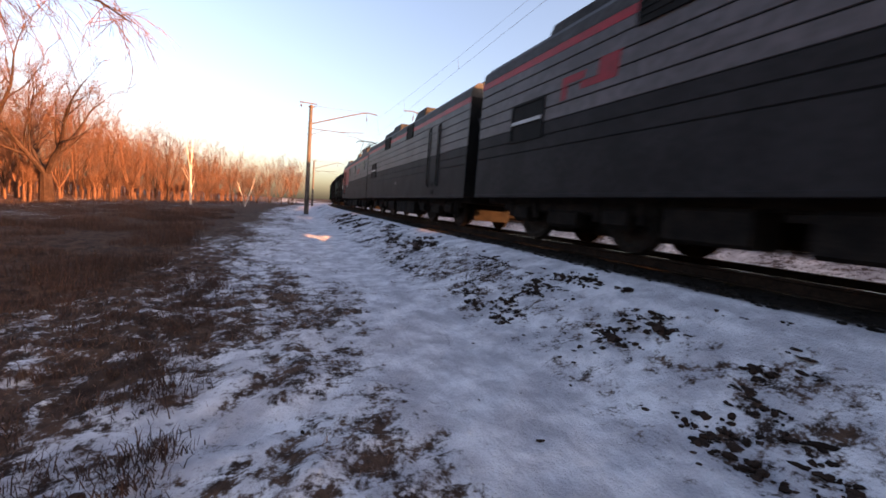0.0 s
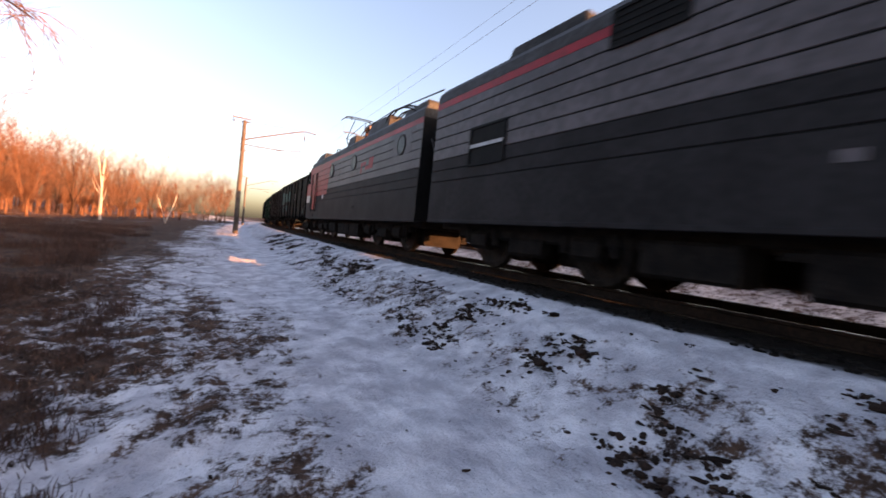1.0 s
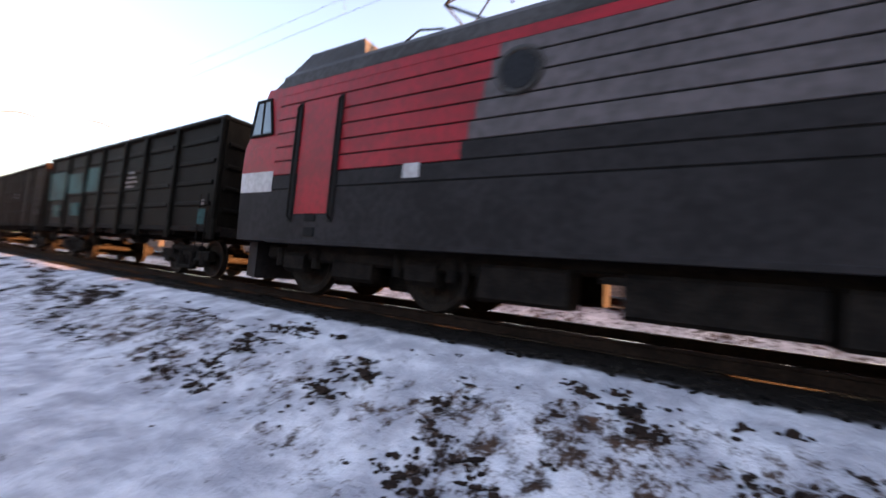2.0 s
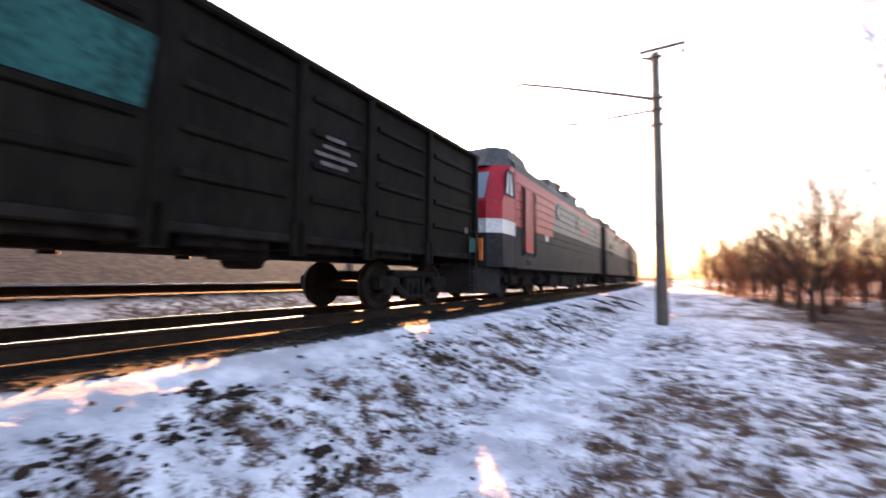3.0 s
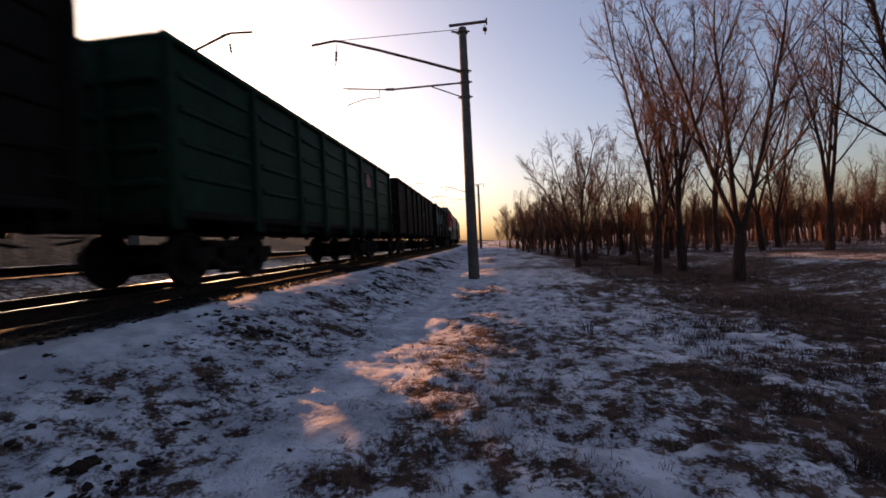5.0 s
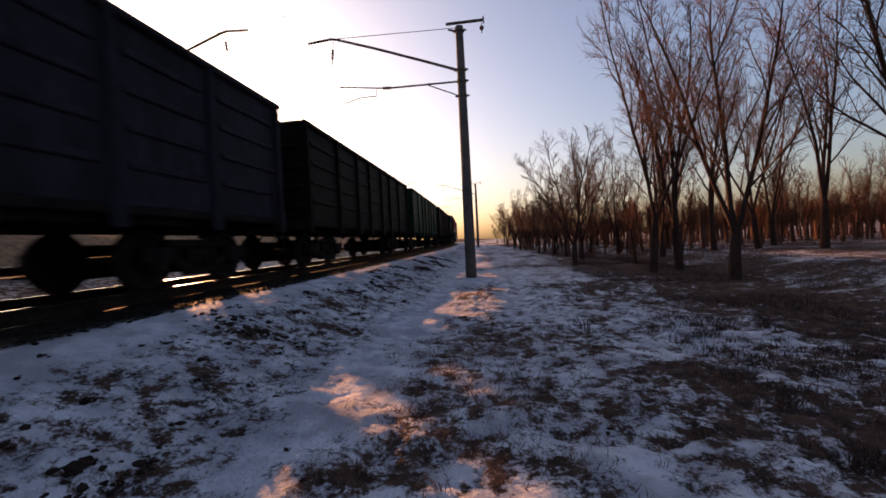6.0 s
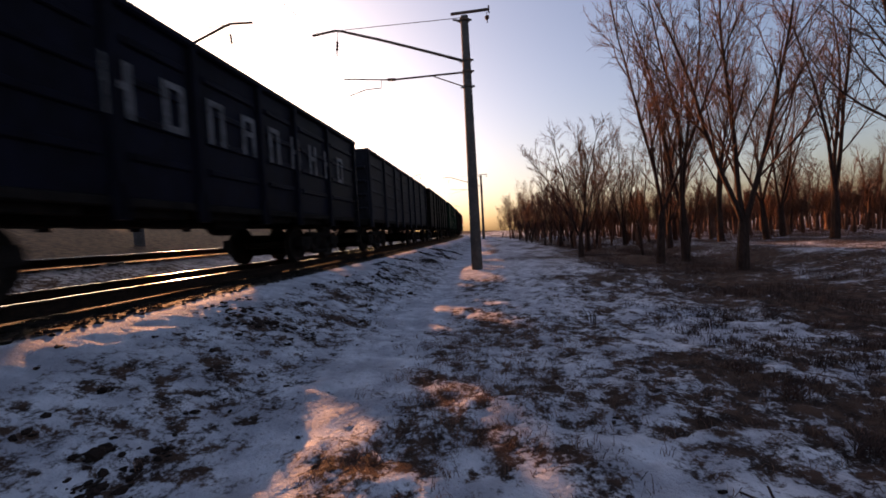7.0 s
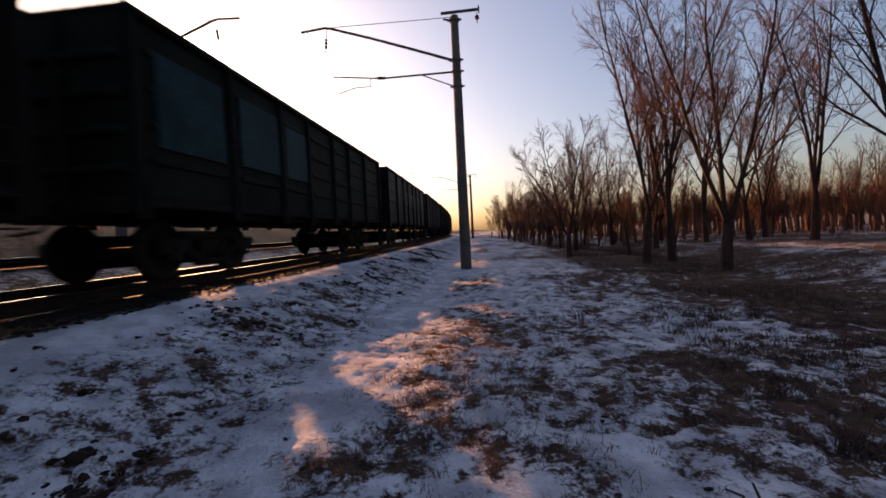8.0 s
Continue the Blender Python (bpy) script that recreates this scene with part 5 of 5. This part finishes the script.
def wood_stuff(name, places, seed, label, height=8.5, lean=0.2, reach=0.34, droop=0.0):
    """A far wood of many bare trees in one mesh."""
    rnd = random.Random(seed)
    kinds = []
    for k in range(4):
        tr = tree_meshes(seed * 10 + k, height, 2 + k % 2, 0.10, lean, limbs=11, twigs=7, fine=4, fork=1.2, reach=reach, droop=droop)
        vs, fs, n = [], [], 0
        for _, me in tr:
            v = np.zeros(len(me.vertices) * 3)
            me.vertices.foreach_get("co", v)
            f = np.array([list(p.vertices) for p in me.polygons if len(p.vertices) == 4])
            vs.append(v.reshape(-1, 3))
            fs.append(f + n)
            n += len(me.vertices)
            bpy.data.meshes.remove(me)
        kinds.append((np.concatenate(vs), np.concatenate(fs)))
    vs, fs, n = [], [], 0
    for x, y in places:
        v, f = rnd.choice(kinds)
        a, s = rnd.uniform(0, 6.28), rnd.uniform(0.7, 1.2)
        r = np.array(((math.cos(a), math.sin(a), 0), (-math.sin(a), math.cos(a), 0), (0, 0, 1)))
        vs.append(v @ r * (s, s, s) + (x, y, ground_z(x, y) - 0.1))
        fs.append(f + n)
        n += len(v)
    me = bpy.data.meshes.new(name)
    v, f = np.concatenate(vs), np.concatenate(fs)
    me.from_pydata(v.tolist(), [], f.tolist())
    me.materials.append(M_TWIG)
    return tagged(new(name, me), label, "woodland", kind="stuff")


def strip_places(count, seed, x_of, y0, y1):
    rnd = random.Random(seed)
    out = []
    for _ in range(count):
        y = rnd.uniform(y0, y1)
        a, b = x_of(y)
        out.append((rnd.uniform(a, b), y))
    return out


wood_stuff("bare_wood", strip_places(95, 3, lambda y: (-48 - abs(y) * 0.2, -27), -75, -8) + strip_places(60, 4, lambda y: (-30, 1 + (y + 60) * 0.05), -150, -62), 6, "bare winter wood behind the snowy clearing", 8.0)
wood_stuff("sunlit_wood", strip_places(190, 5, lambda y: (-60, -20 + (y - 40) * 0.12), 28, 120) + strip_places(60, 8, lambda y: (-40, 4), 110, 170), 7, "bare wood glowing in low evening sun", 11.5, 0.5, 0.46, 0.06)
wood_stuff("undergrowth", strip_places(330, 13, lambda y: (-48, -24.5), -95, -9) + strip_places(120, 14, lambda y: (-15, -4.5 + (y + 30) * -0.03), -120, -27) + strip_places(60, 16, lambda y: (-27, -9), -46, -29), 12, "tangled bare undergrowth at the foot of the wood", 3.3)
wood_stuff("sunlit_undergrowth", strip_places(260, 15, lambda y: (-58, -17.5 + (y - 30) * 0.1), 27, 125), 13, "tangled undergrowth lit orange by the sun", 3.2)
wood_stuff("distant_wood", strip_places(110, 6, lambda y: (60, 95), -110, 110), 9, "low bare wood far beyond the tracks", 5.0)

# ---- grass and weeds ----


def blades(name, places, material, seed, label, width=0.004):
    """Bent dry blades: places are (x, y, z, height, spread)."""
    rnd = np.random.default_rng(seed)
    p = np.array(places)
    n = len(p)
    a = rnd.uniform(0, 2 * np.pi, n)
    b = rnd.uniform(0, 2 * np.pi, n)
    h, sp = p[:, 3], p[:, 4]
    side = np.stack((np.cos(b), np.sin(b), np.zeros(n)), 1) * (width * (0.5 + h * 1.5))[:, None]
    lean = np.stack((np.cos(a) * sp * h, np.sin(a) * sp * h, np.zeros(n)), 1)
    up = np.array((0, 0, 1.0))
    base = p[:, :3] - (0, 0, 0.01)
    mid = base + lean * 0.35 + up * (h * 0.6)[:, None]
    tip = base + lean + up * (h * (1 - sp * 0.3))[:, None]
    v = np.stack((base - side, base + side, mid + side * 0.7, mid - side * 0.7, tip), 1).reshape(-1, 3)
    i = np.arange(n) * 5
    quads = np.stack((i, i + 1, i + 2, i + 3), 1).tolist()
    tris = np.stack((i + 3, i + 2, i + 4), 1).tolist()
    me = bpy.data.meshes.new(name)
    me.from_pydata(v.tolist(), [], quads + tris)
    me.materials.append(material)
    return tagged(new(name, me), label, "grass", kind="stuff")


def scatter_blades():
    rnd = random.Random(31)
    short, weeds = [], []
    for _ in range(20000):
        x, y = rnd.gauss(-1.2, 2.2), rnd.uniform(-11, 13)
        o = x - line_x(y)
        if o > -3.6 or x * x + y * y < 0.8:
            continue
        v = bareness(x, y, o) + 0.10 * noise.noise(Vector((x * 5, y * 5, 1.0)))
        if v < 0.52 + rnd.uniform(-0.04, 0.10):
            continue
        z = ground_z(x, y)
        for _ in range(rnd.randint(4, 9)):
            short.append((x + rnd.gauss(0, 0.035), y + rnd.gauss(0, 0.035), z, rnd.uniform(0.03, 0.10), rnd.uniform(0.3, 1.3)))
    for _ in range(900):     # thick dry tufts before the pole
        x, y = rnd.gauss(0.15, 0.75), rnd.gauss(-4.2, 1.3)
        if bareness(x, y, x - line_x(y)) + 0.2 * noise.noise(Vector((x * 4, y * 4, 6.0))) < 0.42 or x * x + y * y < 3:
            continue
        z = ground_z(x, y)
        for _ in range(rnd.randint(6, 12)):
            short.append((x + rnd.gauss(0, 0.03), y + rnd.gauss(0, 0.03), z, rnd.uniform(0.04, 0.12), rnd.uniform(0.3, 1.2)))
    for _ in range(34000):
        s = rnd.random()
        y = 1.3 + 46 * rnd.random() ** 1.6 if s < 0.6 else rnd.uniform(-40, -2.5)
        edge = -1.0 - 0.06 * abs(y) if s < 0.6 else -3.7 + 0.03 * min(abs(y), 30)
        x = edge - abs(rnd.gauss(0, 5.5)) - (rnd.random() < 0.3) * rnd.uniform(0, 8)
        if y < 0 and x < -8.5 and rnd.random() < 0.8:
            continue
        c = noise.noise(Vector((x * 0.45, y * 0.45, 41.0)))
        if c < (-0.06 if y > 0 else -0.02) + max(0, (x - edge + 1.6) * 0.35):
            continue
        z = ground_z(x, y)
        h = rnd.uniform(0.10, 0.36) * (0.6 + 1.8 * max(0, c)) * (1.0 if y > 0 else 0.65)
        for _ in range(rnd.randint(5, 10)):
            weeds.append((x + rnd.gauss(0, 0.10), y + rnd.gauss(0, 0.10), z, h * rnd.uniform(0.5, 1.2), rnd.uniform(0.05, 0.9)))
    for _ in range(13000):
        y = rnd.uniform(26, 95) if rnd.random() < 0.6 else rnd.uniform(-75, -24)
        x = rnd.uniform(-34, -9) if y > 0 else rnd.uniform(-30, -7)
        weeds.append((x, y, ground_z(x, y), rnd.uniform(0.25, 0.7), rnd.uniform(0.1, 0.8)))
    for _ in range(420):     # low tufts round the path's edge
        y = rnd.uniform(0.9, 9) if rnd.random() < 0.6 else rnd.uniform(-8, -1.6)
        x = -0.7 - 0.05 * abs(y) - abs(rnd.gauss(0, 1.5)) if y > 0 else -2.2 - abs(rnd.gauss(0, 2.2))
        z, r = ground_z(x, y), rnd.uniform(0.05, 0.16)
        for _ in range(rnd.randint(40, 90)):
            weeds.append((x + rnd.gauss(0, r), y + rnd.gauss(0, r * 0.8), z, rnd.uniform(0.04, 0.16), rnd.uniform(0.2, 1.1)))
    blades("dry_grass", short, M_GRASS, 1, "short dry brown grass poking through thin snow")
    blades("dead_weeds", weeds, M_WEED, 2, "knee-high dead brown weeds beside the path", 0.006)


scatter_blades()


def weed_stub(x, y, h, seed):
    """A few broken dark stalks standing out of the snow."""
    rnd = random.Random(seed)
    ob = thing("dry_weed", "broken dark weed stalks standing in snow", "plant", "weed stubs", at=pose(x, y, ground_z(x, y) - 0.02))
    for k in range(5):
        bm = bmesh.new()
        a = rnd.uniform(0, 6.28)
        d = rnd.uniform(0.02, 0.09)
        tube(bm, [(math.cos(a) * d, math.sin(a) * d, 0), (math.cos(a) * d * 1.3, math.sin(a) * d * 1.3, h * 0.6), (math.cos(a) * d * 2.2, math.sin(a) * d * 2.2, h * rnd.uniform(0.7, 1.1))], 0.011, 0.006, 5)
        part("stalk", bm, M_WEED, ob)


for k, (x, y, h) in enumerate(((-1.31, -6.65, 0.24), (-2.15, -2.94, 0.15), (-1.36, -2.26, 0.15), (-2.58, 11.75, 0.35), (-3.2, 4.2, 0.3))):
    weed_stub(x, y, h, 60 + k)
bm = bmesh.new()
bmesh.ops.create_icosphere(bm, subdivisions=2, radius=0.055)
for v in bm.verts:
    v.co *= 1 + 0.25 * noise.noise(v.co * 30)
ROCK = tagged(new("rock", mesh_of("rock", bm, M_CLOD)), "dark lump of frozen soil lying on snow", "rock")
ROCK.matrix_basis = pose(-1.15, 2.44, ground_z(-1.15, 2.44) + 0.03)

# ---- motion ----


def motions():
    def rows(s):
        out = []
        for k in range(17):
            t = k * 0.5
            y = FIRST + s - SPEED * t
            out.append((t, pose(line_x(y), y, RAIL, 0, 0, -math.degrees(math.atan(y / RADIUS)))))
        return out
    for k, w in enumerate(WAGONS):
        walk(w, rows(k * PITCH))
    for s, place in LOCO:
        walk(s, rows(place))
    for w, r, x, y, z in WHEELS:
        walk(w, [(k / FPS, pose(x, y, z, math.degrees(SPEED * k / FPS / r))) for k in range(241)])


motions()
